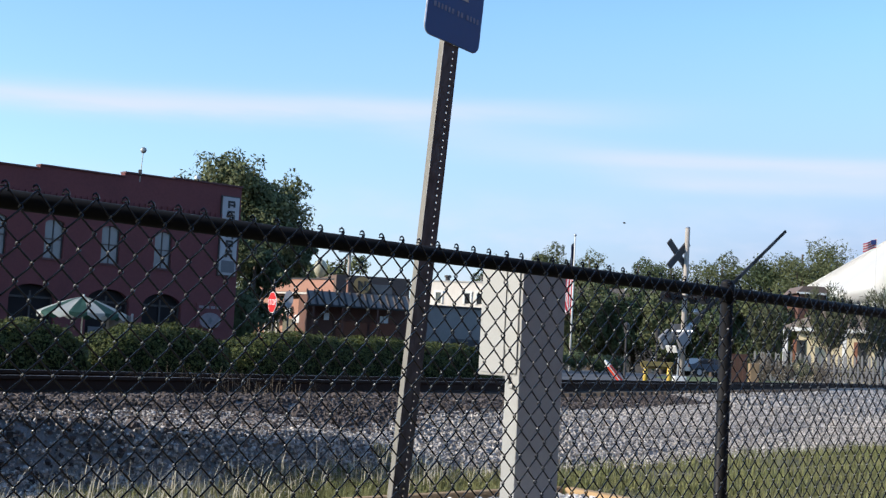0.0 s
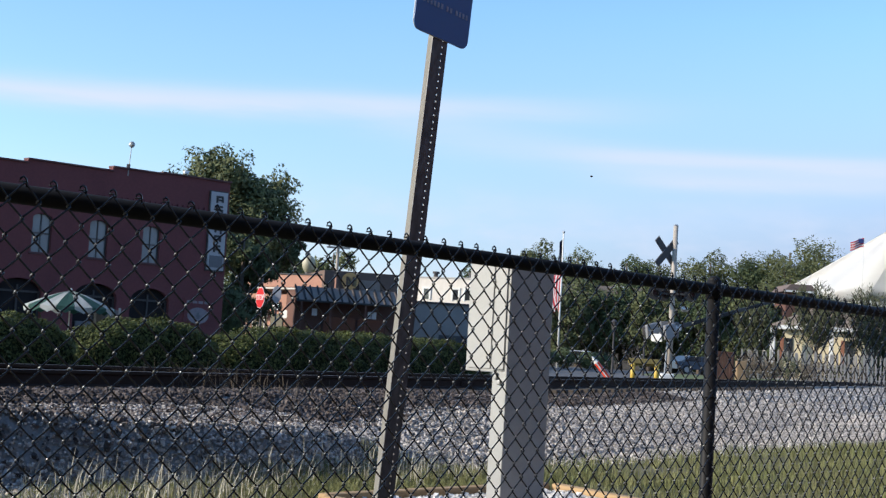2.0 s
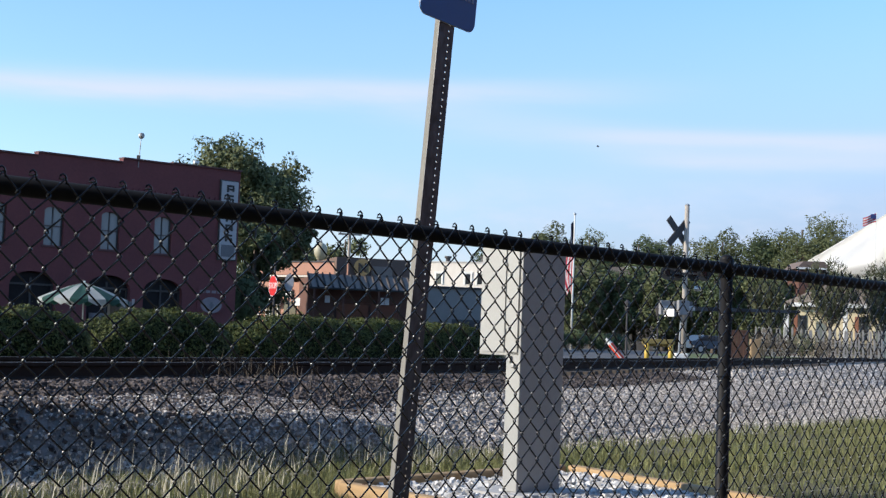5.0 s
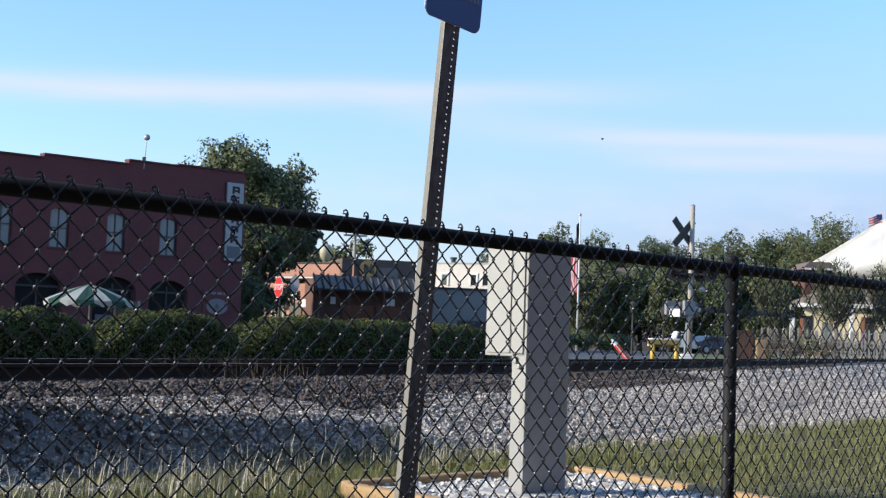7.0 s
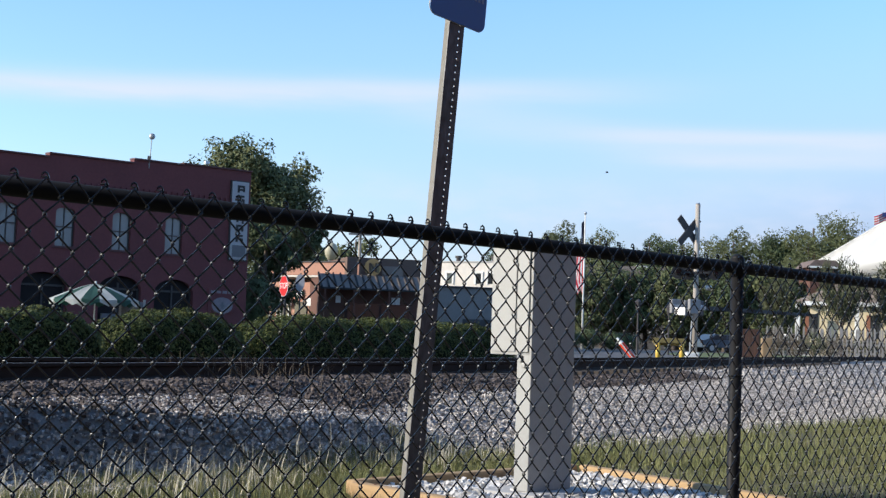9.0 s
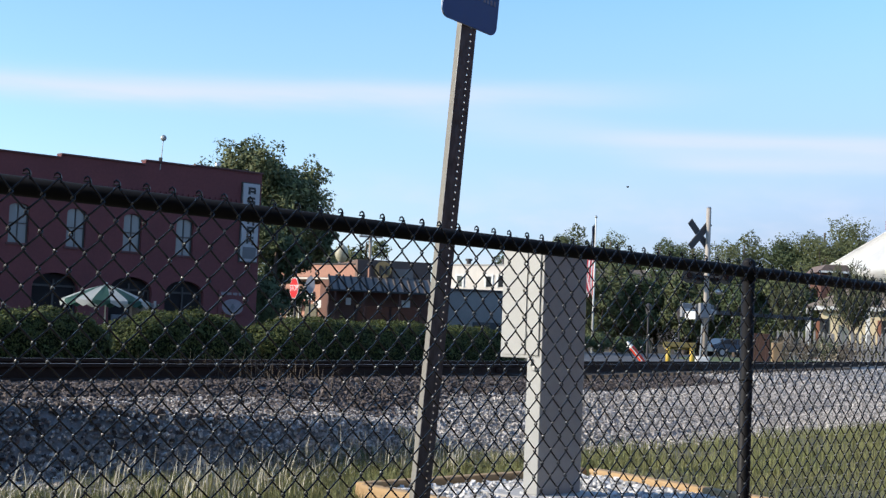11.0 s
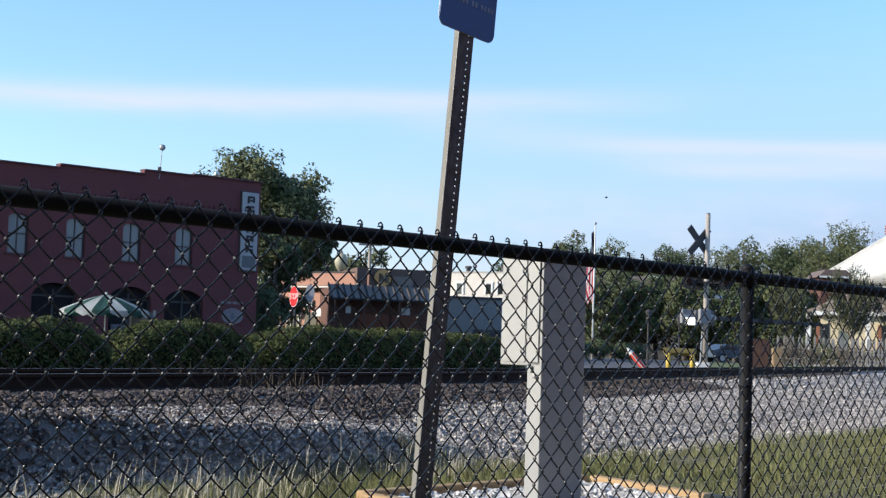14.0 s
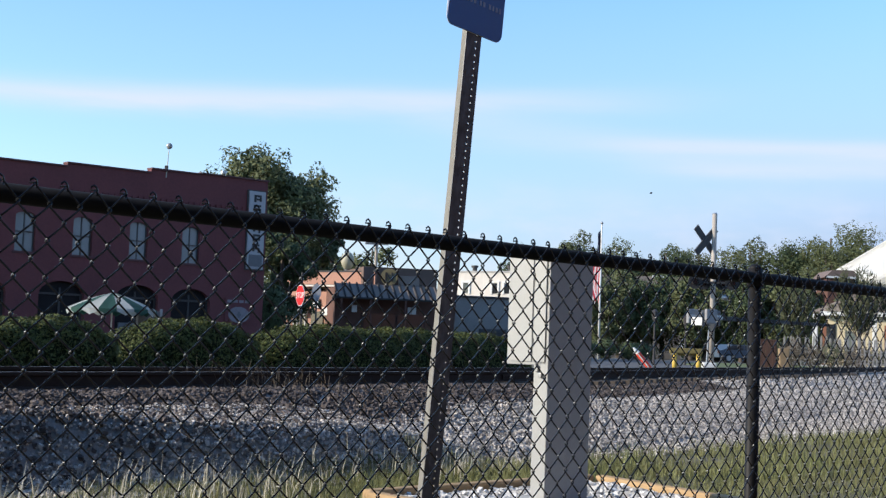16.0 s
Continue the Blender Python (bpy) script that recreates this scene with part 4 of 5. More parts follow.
    for k in range(4):
        part("letter_bar", box(B(), 0.22, 0.008, 0.11, -1.7 + 0.29 * k, -0.06, 2.78 + z), "faded_white", pn)
    # roof mast with a round head, and a small floodlight
    mast = thing("roof_mast", -12.46, 57.02, 7.95, 0, "thin roof mast with a round head", "mast")
    part("pole", rod(B(), (0, 0, -0.3), (0.07, 0, 0.9), 0.022, 0.016, 8), "galvanised", mast)
    part("bracket", box(B(), 0.14, 0.1, 0.24, 0, 0, 0.08, bevel=0.02), "frame_dark", mast)
    part("round_head", ball(B(), 0.075, 0, 1.0, 0.13, sy=0.5), "galvanised", mast, smooth=True)
    fl = thing("floodlight", -10.42, 58.75, 8.05, BA, "small pale floodlight on the parapet", "light")
    part("housing", box(B(), 0.22, 0.16, 0.13, 0, 0, 0.10, bevel=0.03), "sign_white", fl)
    part("bracket", box(B(), 0.04, 0.1, 0.1, 0, 0, 0.0), "frame_dark", fl)


build_brick_building()


def patio_umbrella():
    root = thing("patio_umbrella", -10.6, 42.0, FAR_Z, 20, "green and white striped patio umbrella with a scalloped edge", "umbrella")
    part("pole", rod(B(), (0, 0, 0), (0, 0, 1.85), 0.022, seg=8), "frame_white", root)
    part("base", rod(B(), (0, 0, 0), (0, 0, 0.08), 0.25, 0.2, 16), "concrete", root)
    R, zt, zb = 1.32, 1.82, 1.33
    n = 16
    for k in range(n):
        bm = B()
        a0, a1 = 2 * math.pi * k / n, 2 * math.pi * (k + 1) / n
        rows = []
        for f in (0.02, 0.35, 0.7, 1.0):
            rr, zz = R * f, zt - (zt - zb) * (f ** 1.25)
            rows.append([bm.verts.new((rr * math.cos(a), rr * math.sin(a), zz - 0.02 * math.sin(math.pi * q / 2))) for q, a in enumerate((a0, (a0 + a1) / 2, a1))])
        rows.append([bm.verts.new((R * 1.01 * math.cos(a), R * 1.01 * math.sin(a), zb - d)) for a, d in ((a0, 0.08), ((a0 + a1) / 2, 0.20), (a1, 0.08))])
        for p, q in zip(rows, rows[1:]):
            for i in range(2):
                bm.faces.new((p[i], p[i + 1], q[i + 1], q[i]))
        g = bmesh.ops.solidify(bm, geom=bm.faces[:], thickness=0.006)
        part("canopy_panel", bm, "green_cloth" if k % 2 else "white_cloth", root)
    part("finial", ball(B(), 0, 0, zt + 0.03, 0.035), "frame_white", root)


patio_umbrella()


def kiosk():
    root = thing("menu_stand", -9.75, 43.2, FAR_Z, 15, "pale upright board stand under an umbrella", "stand")
    part("board", box(B(), 0.75, 0.06, 1.15, 0, 0, 0.75, bevel=0.01), "grey_wall", root)
    for s in (-0.36, 0.36):
        part("leg", box(B(), 0.07, 0.08, 1.4, s, 0, 0.7), "silver", root)


kiosk()

# ================= shops beyond the hedge =================


def salmon_shop():
    root = thing("salmon_shop", -8.35, 75.0, FAR_Z, -32, "low salmon-coloured shop with a flat roof band", "building")
    part("wall", box(B(), 4.6, 5, 3.2, 0.3, 2.6, 1.6), "salmon", root)
    part("fascia", box(B(), 6.2, 5.4, 0.66, 1.2, 2.5, 3.90, bevel=0.02), "salmon", root)
    part("roof_band", box(B(), 6.3, 5.5, 0.10, 1.2, 2.5, 3.50, bevel=0.02), "white_wall", root)
    part("roof_edge", box(B(), 6.25, 5.5, 0.06, 1.2, 2.5, 4.27), "dark_roof", root)
    w = part("shop_window", box(B(), 1.0, 0.08, 1.2, -0.75, 0.10, 1.5), "glass_dark", root)
    for k in range(4):
        part("window_bar", box(B(), 0.05, 0.06, 1.1, -1.15 + 0.26 * k, 0.04, 1.5), "frame_white", w)
    part("awning", box(B(), 1.1, 0.3, 0.42, -0.75, -0.05, 2.15, bevel=0.03), "frame_white", root, "white awning strip")
    part("door", box(B(), 0.8, 0.08, 1.9, 0.42, 0.08, 1.2), "glass_dark", root)
    w = part("shop_window", box(B(), 0.8, 0.08, 1.2, 1.35, 0.10, 1.5), "glass_dark", root)
    for k in range(4):
        part("window_bar", box(B(), 0.05, 0.06, 1.1, 1.08 + 0.2 * k, 0.04, 1.5), "frame_white", w)
    part("awning", box(B(), 0.75, 0.3, 0.42, 1.32, -0.05, 2.15, bevel=0.03), "frame_white", root, "white awning strip")
    part("sale_board", box(B(), 0.4, 0.05, 0.5, 0.35, 0.0, 2.6), "sign_white", root)


salmon_shop()


def awning_shop():
    root = thing("awning_shop", -4.05, 72.0, FAR_Z, 15, "dark brown shop under a grey ribbed metal awning", "building")
    part("wall", box(B(), 5.3, 6, 3.4, 0.0, 3.6, 1.7), "brown_wall", root)
    part("parapet", box(B(), 3.9, 5.6, 1.1, 0.75, 3.6, 3.95, bevel=0.02), "brown_fascia", root, "dark fascia")
    part("fascia_panel", box(B(), 1.1, 0.05, 0.5, 1.2, 0.77, 3.85), "metal_roof", root)
    aw = part("awning", prism(B(), [(-2.75, 0), (2.6, 0), (2.6, 0.02), (-2.75, 0.02)], 0, 1.35), "metal_roof", root, "grey metal awning")
    aw.matrix_basis = pose(0, -0.55, 2.85, 32, 0, 0)
    for k in range(15):
        part("rib", box(B(), 0.07, 1.38, 0.09, -2.7 + k * 0.375, 0.675, 0.06), "black", aw)
    part("awning_edge", box(B(), 5.4, 0.05, 0.09, -0.07, -0.02, -0.02), "dark_roof", aw)
    part("shop_window", box(B(), 3.4, 0.06, 1.5, 0.4, 0.58, 1.35), "glass_dark", root)
    for u, w in ((-1.65, 0.26), (1.22, 0.17), (1.46, 0.24)):
        part("notice", box(B(), w, 0.04, 0.36, u, 0.50, 2.30), "sign_white", root, "small bright notice")
    for u in (-2.5, -1.0, 0.8, 2.4):
        part("awning_post", box(B(), 0.09, 0.09, 2.85, u, -0.5, 1.42), "brown_wall", root)
    sg = part("round_sign", rod(B(), (0, 0.05, 3.86), (0, -0.03, 3.86), 0.44, seg=28), "dull_gold", root, "round dull-gold sign with a dark angular mark")
    sg.matrix_basis = pose(0.12, 0.60, 0.14, 0, 0, -14)
    part("rim", rod(B(), (0, 0.06, 3.86), (0, -0.01, 3.86), 0.47, seg=28), "black", sg)
    for x, a in ((-0.16, 0), (0.16, 0), (0, -38)):
        part("mark_bar", box(B(), 0.09, 0.03, 0.46, x, -0.045, 3.86, m=Matrix.Rotation(radians(a), 4, "Y")), "black", sg)


awning_shop()


def pale_hall():
    root = thing("pale_hall", 0.95, 95.0, FAR_Z, -28, "weathered pale rendered building with a flat roof", "building")
    part("wall", box(B(), 4.2, 8, 5.6, 0, 4, 2.8), "white_wall", root)
    part("parapet_cap", box(B(), 4.3, 8.1, 0.10, 0, 4, 5.63, bevel=0.02), "concrete", root)
    for u in (-1.25, 0.95, 1.85):
        w = part("window", box(B(), 0.40, 0.1, 0.66, u, 0.02, 4.5), "glass_dark", root)
        for s in (-1, 1):
            part("window_side", box(B(), 0.13, 0.14, 0.74, u + s * 0.26, 0.0, 4.5), "frame_white", w)
        part("window_head", box(B(), 0.70, 0.14, 0.12, u, 0.0, 4.93), "frame_white", w)
    for u in (-1.15, 1.55):
        part("roof_vent", rod(B(), (u, 1, 5.6), (u, 1, 6.0), 0.16, seg=10), "frame_dark", root)
        part("vent_cap", rod(B(), (u, 1, 5.95), (u, 1, 6.1), 0.24, seg=12), "frame_dark", root)
    low = thing("grey_garage", 0.95, 84.0, FAR_Z, 14, "low dark grey garage in shade", "building")
    part("wall", box(B(), 4.0, 5, 3.5, 0, 2.5, 1.75), "garage_wall", low)
    part("roof_edge", box(B(), 4.1, 5.2, 0.12, 0, 2.5, 3.52, bevel=0.02), "frame_dark", low)
    part("roller_door", box(B(), 1.7, 0.06, 1.5, 0.6, -0.01, 0.9), "dark_roof", low)
    for k in range(6):
        part("door_slat", box(B(), 1.7, 0.03, 0.2, 0.6, -0.05, 0.28 + 0.245 * k, bevel=0.01), "dark_roof", low)


pale_hall()


def globe_lamp():
    root = thing("street_lamp", -8.45, 98.0, FAR_Z, 0, "tall dark lamp post with a pale acorn globe", "street lamp", "street lamps")
    part("post", rod(B(), (0, 0, 0), (0, 0, 5.45), 0.13, 0.09, 12), "frame_dark", root, smooth=True)
    part("collar", rod(B(), (0, 0, 5.40), (0, 0, 5.62), 0.14, 0.26, 14), "frame_dark", root, smooth=True)
    bm = ball(B(), 0, 0, 6.22, 0.47, sz=1.3, u=20, v=14)
    rod(bm, (0, 0, 5.6), (0, 0, 6.1), 0.24, 0.44, 18)
    part("globe", bm, "globe", root, "dull cream globe", smooth=True)
    part("finial", rod(B(), (0, 0, 6.8), (0, 0, 7.05), 0.12, 0.02, 10), "frame_dark", root)


globe_lamp()


def utility_pole(x, y, h, arms=1):
    root = thing("utility_pole", x, y, FAR_Z, 12, "weathered wooden utility pole", "utility pole", "utility poles")
    part("pole", rod(B(), (0, 0, 0), (0, 0, h), 0.14, 0.09, 10), "pole_wood", root)
    for k in range(arms):
        part("crossarm", box(B(), 1.5, 0.1, 0.12, 0, -0.12, h - 0.5 - k * 0.8), "pole_wood", root)
        for s in (-0.6, 0.6):
            part("insulator", rod(B(), (s, -0.12, h - .45 - k * .8), (s, -0.12, h - .3 - k * .8), 0.04), "frame_dark", root)


utility_pole(-5.95, 90.0, 7.4)


def stop_sign():
    root = thing("stop_sign", -6.18, 52.0, FAR_Z, -60, "red octagonal stop sign on a dark post", "road sign")
    part("post", rod(B(), (0, 0.05, 0), (0, 0.05, 3.1), 0.04, seg=8), "frame_dark", root)
    o = [(0.41 * math.cos(radians(22.5 + 45 * k)), 2.24 + 0.41 * math.sin(radians(22.5 + 45 * k))) for k in range(8)]
    p = part("plate", prism(B(), o, -0.01, 0.0), "sign_white", root)
    o = [(x * 0.95, 2.24 + (z - 2.24) * 0.95) for x, z in o]
    f = part("red_face", prism(B(), o, -0.016, -0.0105), "sign_red", root)
    c = bpy.data.curves.new("lettering", "FONT")
    c.body, c.size, c.align_x, c.align_y, c.extrude = "STOP", 0.30, "CENTER", "CENTER", 0.002
    c.materials.append(M["sign_white"])
    t = new("lettering", c)
    t.parent = f
    t.matrix_basis = pose(0, -0.020, 2.24, 90, 0, 0)
    root2 = thing("oval_sign", -6.02, 56.0, FAR_Z, -10, "small grey-blue oval sign on a dark post", "road sign")
    part("post", rod(B(), (0, 0.04, 0), (0, 0.04, 2.9), 0.035, seg=8), "frame_dark", root2)
    o = [(0.19 * math.cos(radians(15 * k)), 2.52 + 0.34 * math.sin(radians(15 * k))) for k in range(24)]
    part("plate", prism(B(), o, -0.02, 0.0), "sign_grey", root2)


stop_sign()

# ================= level crossing =================
PX, PY = 8.62, 50.0
ARM_HEADING = 45.0


def crossing():
    root = thing("crossing_signal", PX, PY, FAR_Z, 0, "level crossing mast with a crossbuck, lamps and gate", "crossing signal")
    part("mast", rod(B(), (0, 0, 0), (0.02, 0, 5.58), 0.10, 0.085, 14), "pole_wood", root, "tall weathered pole", smooth=True)
    part("mast_cap", rod(B(), (0.02, 0, 5.57), (0.02, 0, 5.62), 0.095, 0.06, 12), "silver", root)
    part("foot", box(B(), 0.46, 0.46, 0.36, -0.08, -0.05, 0.14, bevel=0.05), "frame_white", root, "white concrete foot")
    cb = Matrix.Translation((-0.30, -0.13, 4.60)) @ Matrix.Rotation(radians(34), 4, "Z")
    for k, a in enumerate((45, -45)):
        bl = part("crossbuck_blade", box(B(), 1.28, 0.025, 0.23, 0, -0.03 * k, 0, m=Matrix.Rotation(radians(a), 4, "Y"), bevel=0.006), "frame_dark", root, "dark grey back of a crossbuck blade")
        bl.matrix_basis = cb
        rim = part("blade_rim", box(B(), 1.32, 0.012, 0.27, 0, 0.02 - 0.03 * k, 0, m=Matrix.Rotation(radians(a), 4, "Y")), "grey_wall", bl)
    part("lamp_bar", box(B(), 1.5, 0.06, 0.07, 0, -0.1, 3.14), "frame_dark", root)
    for x, yy in ((-0.66, -0.25), (-0.30, 0.1), (0.36, 0.1), (0.64, -0.25)):
        lm = part("lamp_disc", rod(B(), (x, yy, 3.13), (x, yy + 0.03, 3.13), 0.25, seg=20), "black", root, "round black lamp backing")
        part("lens", rod(B(), (x, yy - 0.02, 3.13), (x, yy + 0.0, 3.13), 0.105, seg=16), "lamp_red", lm)
        part("hood", rod(B(), (x, yy - 0.16, 3.15), (x, yy - 0.01, 3.15), 0.115, 0.125, 14, caps=False), "black", lm)
        part("back_can", rod(B(), (x, yy + 0.03, 3.13), (x, yy + 0.16, 3.13), 0.12, seg=14), "silver", lm)
    part("gate_box", box(B(), 0.66, 0.42, 0.55, -0.02, 0.26, 1.88, bevel=0.03), "steel_grey", root, "grey gate mechanism housing")
    part("bell", ball(B(), 0.44, -0.05, 2.62, 0.13, sz=0.8), "silver", root, smooth=True)
    part("conduit", rod(B(), (-0.16, -0.02, 0.3), (-0.10, -0.02, 1.6), 0.03, seg=8), "silver", root)
    # swinging gate: arm on one side, counterweights on the other; its own space has the arm along +x
    gate = part("gate_arm", box(B(), 0.5, 0.10, 0.16, 0.25, -0.02, 0, bevel=0.02), "silver", root, "crossing gate arm with counterweights")
    L = 7.2
    for k in range(8):
        bm = box(B(), L / 8, 0.06, 0.15 - 0.006 * k, 0.5 + L / 8 * (k + 0.5), -0.02, 0, bevel=0.008)
        part("arm_band", bm, "black_paint" if k % 2 else "black", gate, "dark-backed arm section")
    for s in (-0.30, 0.34):
        part("weight_beam", box(B(), 0.95, 0.03, 0.16, -0.4, s, 0.0, bevel=0.01), "silver", gate)
        part("counterweight", box(B(), 0.62, 0.12, 0.50, -0.60, s * 1.2, 0.02, bevel=0.03), "weight_grey", gate, "grey counterweight")
    # plate added in white to imitate sunlight on the end of the weights
    part("sunlit_plate", box(B(), 0.05, 0.44, 0.27, -0.94, -0.02, -0.16, bevel=0.01), "frame_white", gate, "white plate standing in for the sunlit end of the weights")
    part("torque_arm", rod(B(), (0, -0.4, 0), (0, 0.45, 0), 0.06, seg=12), "silver", gate)
    return gate


gate_arm = crossing()
further(gate_arm.parent, 1.2)


def guard_frame():
    root = thing("guard_rail", 6.83, 44.0, FAR_Z, 0, "yellow steel guard rail on short posts", "guard rail")
    for x in (-0.37, 0.37):
        part("post", rod(B(), (x, 0, 0), (x, 0, 0.60), 0.075, seg=14), "yellow", root, smooth=True)
        part("post_cap", ball(B(), x, 0, 0.60, 0.075, sz=0.4), "yellow", root, smooth=True)
    part("beam", box(B(), 1.02, 0.12, 0.16, -0.02, 0.0, 0.69, bevel=0.02), "olive", root)
    part("beam", box(B(), 0.95, 0.10, 0.08, 0.0, 0.12, 0.58, bevel=0.02), "olive", root)
    further(root, 1.2)


guard_frame()


def leaning_marker():
    root = thing("striped_marker", 5.24, 40.0, FAR_Z + 0.02, 0, "leaning orange and white striped marker post", "marker post")
    a, b = Vector((0.1, 0, -0.05)), Vector((-0.53, 0, 0.70))
    for k in range(5):
        p, q = a.lerp(b, k / 5), a.lerp(b, (k + 1) / 5)
        bm = rod(B(), p, q, 0.074, 0.074 if k < 4 else 0.026, 14)
        part("band", bm, "frame_white" if k == 4 else "orange_paint", root)
    part("reflector", box(B(), 0.03, 0.012, 0.62, -0.215, -0.074, 0.30, m=Matrix.Rotation(radians(-40), 4, "Y")), "frame_white", root, "white reflective strip")
    further(root, 1.2)


leaning_marker()


def flag_pole(x, y, h, flag_z):
    root = thing("flagpole", x, y, FAR_Z, -35, "white flagpole with a limp striped and a dark flag", "flagpole", "flagpoles")
    part("pole", rod(B(), (0, 0, 0), (0, 0, h), 0.075, 0.045, 12), "frame_white", root, smooth=True)
    part("finial", ball(B(), 0, 0, h + 0.08, 0.10), "silver", root)
    n, rows = 9, 14
    drop = 2.75
    for k in range(n):
        bm = B()
        left, right = [], []
        for j in range(rows + 1):
            f = j / rows
            z = flag_z - drop * f
            w = 0.95 * (0.35 + 0.65 * math.sin(math.pi * min(1, f * 0.9 + 0.12)) ** 0.7)
            for lst, q in ((left, k), (right, k + 1)):
                g = q / n
                xx = -0.07 - w * g
                yy = 0.05 * math.sin(g * 9 + f * 3.0) * (0.4 + f)
                lst.append(bm.verts.new((xx, yy, z - 0.25 * math.sin(g * 6 + f * 2))))
        for j in range(rows):
            bm.faces.new((left[j], left[j + 1], right[j + 1], right[j]))
        bmesh.ops.solidify(bm, geom=bm.faces[:], thickness=0.01)
        part("stripe", bm, "flag_red" if k % 2 == 0 else "flag_white", root, smooth=True)
    return root


pole = flag_pole(8.85, 95.0, 9.1, 6.7)


def limp_banner(root):
    """A dark flag that hangs in narrow folds from the top of the pole."""
    for k in range(3):
        bm = B()
        rows = []
        for j in range(11):
            f = j / 10
            w = 0.06 + 0.03 * math.sin(3.1 * f) + 0.012 * math.sin(9 * f + k)
            rows.append([bm.verts.new((-0.08 - w * (k + q), 0.05 * math.sin(2.2 * (k + q) + 3 * f), 8.75 - 2.0 * f - 0.10 * (k + q))) for q in (0, 1)])
        for p, q in zip(rows, rows[1:]):
            bm.faces.new((p[0], p[1], q[1], q[0]))
        bmesh.ops.solidify(bm, geom=bm.faces[:], thickness=0.01)
        part("dark_flag_fold", bm, "flag_blue" if k == 1 else "black", root, "dark limp flag", smooth=True)


limp_banner(pole)


def street_lamp(x, y, h):
    root = thing("street_lamp", x, y, FAR_Z, 0, "short dark lamp post with a lantern", "street lamp", "street lamps")
    part("post", rod(B(), (0, 0, 0), (0, 0, h), 0.06, 0.04, 10), "frame_dark", root)
    part("lantern", rod(B(), (0, 0, h), (0, 0, h + 0.4), 0.10, 0.16, 8), "frame_dark", root)
    part("lantern_cap", rod(B(), (0, 0, h + 0.4), (0, 0, h + 0.55), 0.18, 0.03, 8), "frame_dark", root)


street_lamp(9.25, 70.0, 2.2)
street_lamp(11.4, 74.0, 2.1)

# ================= tent, beige house, picket fence =================


def tent():
    root = thing("marquee_tent", 29.0, 84.0, FAR_Z, 10, "large white peaked marquee tent", "tent")
    n = 8
    R, ze, zp = 9.4, 4.75, 10.5
    for k in range(n):
        a0, a1 = 2 * math.pi * k / n, 2 * math.pi * (k + 1) / n
        bm = B()
        prev = None
        for j in range(7):
            f = j / 6
            r = R * (1 - f) + 0.12 * f
            z = ze + (zp - ze) * (f ** 1.05)
            cur = [bm.verts.new((r * math.cos(a) * (1 - 0.015 * math.sin(math.pi * q)), r * math.sin(a), z - 0.12 * math.sin(math.pi * q) * (1 - f)))
                   for q, a in ((0, a0), (0.5, (a0 + a1) / 2), (1, a1))]
            if prev:
                for i in range(2):
                    bm.faces.new((prev[i], prev[i + 1], cur[i + 1], cur[i]))
            prev = cur
        bmesh.ops.solidify(bm, geom=bm.faces[:], thickness=0.01)
        part("roof_panel", bm, "tent", root, smooth=True)
        bm = B()
        v = [bm.verts.new((R * math.cos(a) * s, R * math.sin(a) * s, z)) for a in (a0, a1) for s, z in ((1.0, ze), (1.005, ze - 0.32))]
        bm.faces.new((v[0], v[1], v[3], v[2]))
        bmesh.ops.solidify(bm, geom=bm.faces[:], thickness=0.01)
        part("valance", bm, "tent", root)
        part("tent_pole", rod(B(), (R * math.cos(a0), R * math.sin(a0), 0), (R * math.cos(a0), R * math.sin(a0), ze), 0.06, seg=8), "frame_white", root)
    part("peak_pole", rod(B(), (0, 0, zp - 0.2), (0, 0, zp + 0.95), 0.03, seg=8), "silver", root)
    further(root, 1.6)


tent()


def tent_flag():
    root = thing("small_flag", 24.1, 80.0, FAR_Z, 0, "small striped flag on a staff above the tent", "flag")
    part("staff", rod(B(), (0.45, 0, 4.2), (0.5, 0, 8.55), 0.014, seg=8), "frame_white", root)
    for k in range(7):
        bm = B()
        pts = []
        for j in range(7):
            f = j / 6
            for q in (k, k + 1):
                pts.append(bm.verts.new((0.48 - 0.75 * f, 0.06 * math.sin(f * 7), 8.48 - 0.07 * q - 0.28 * f + 0.02 * math.sin(f * 6))))
        for j in range(6):
            bm.faces.new((pts[2 * j], pts[2 * j + 1], pts[2 * j + 3], pts[2 * j + 2]))
        bmesh.ops.solidify(bm, geom=bm.faces[:], thickness=0.008)
        part("stripe", bm, "flag_red" if k % 2 == 0 else "flag_white", root)
    bm = box(B(), 0.3, 0.03, 0.26, 0.32, 0, 8.30)
    part("canton", bm, "flag_blue", root)
    further(root, 1.4)


tent_flag()


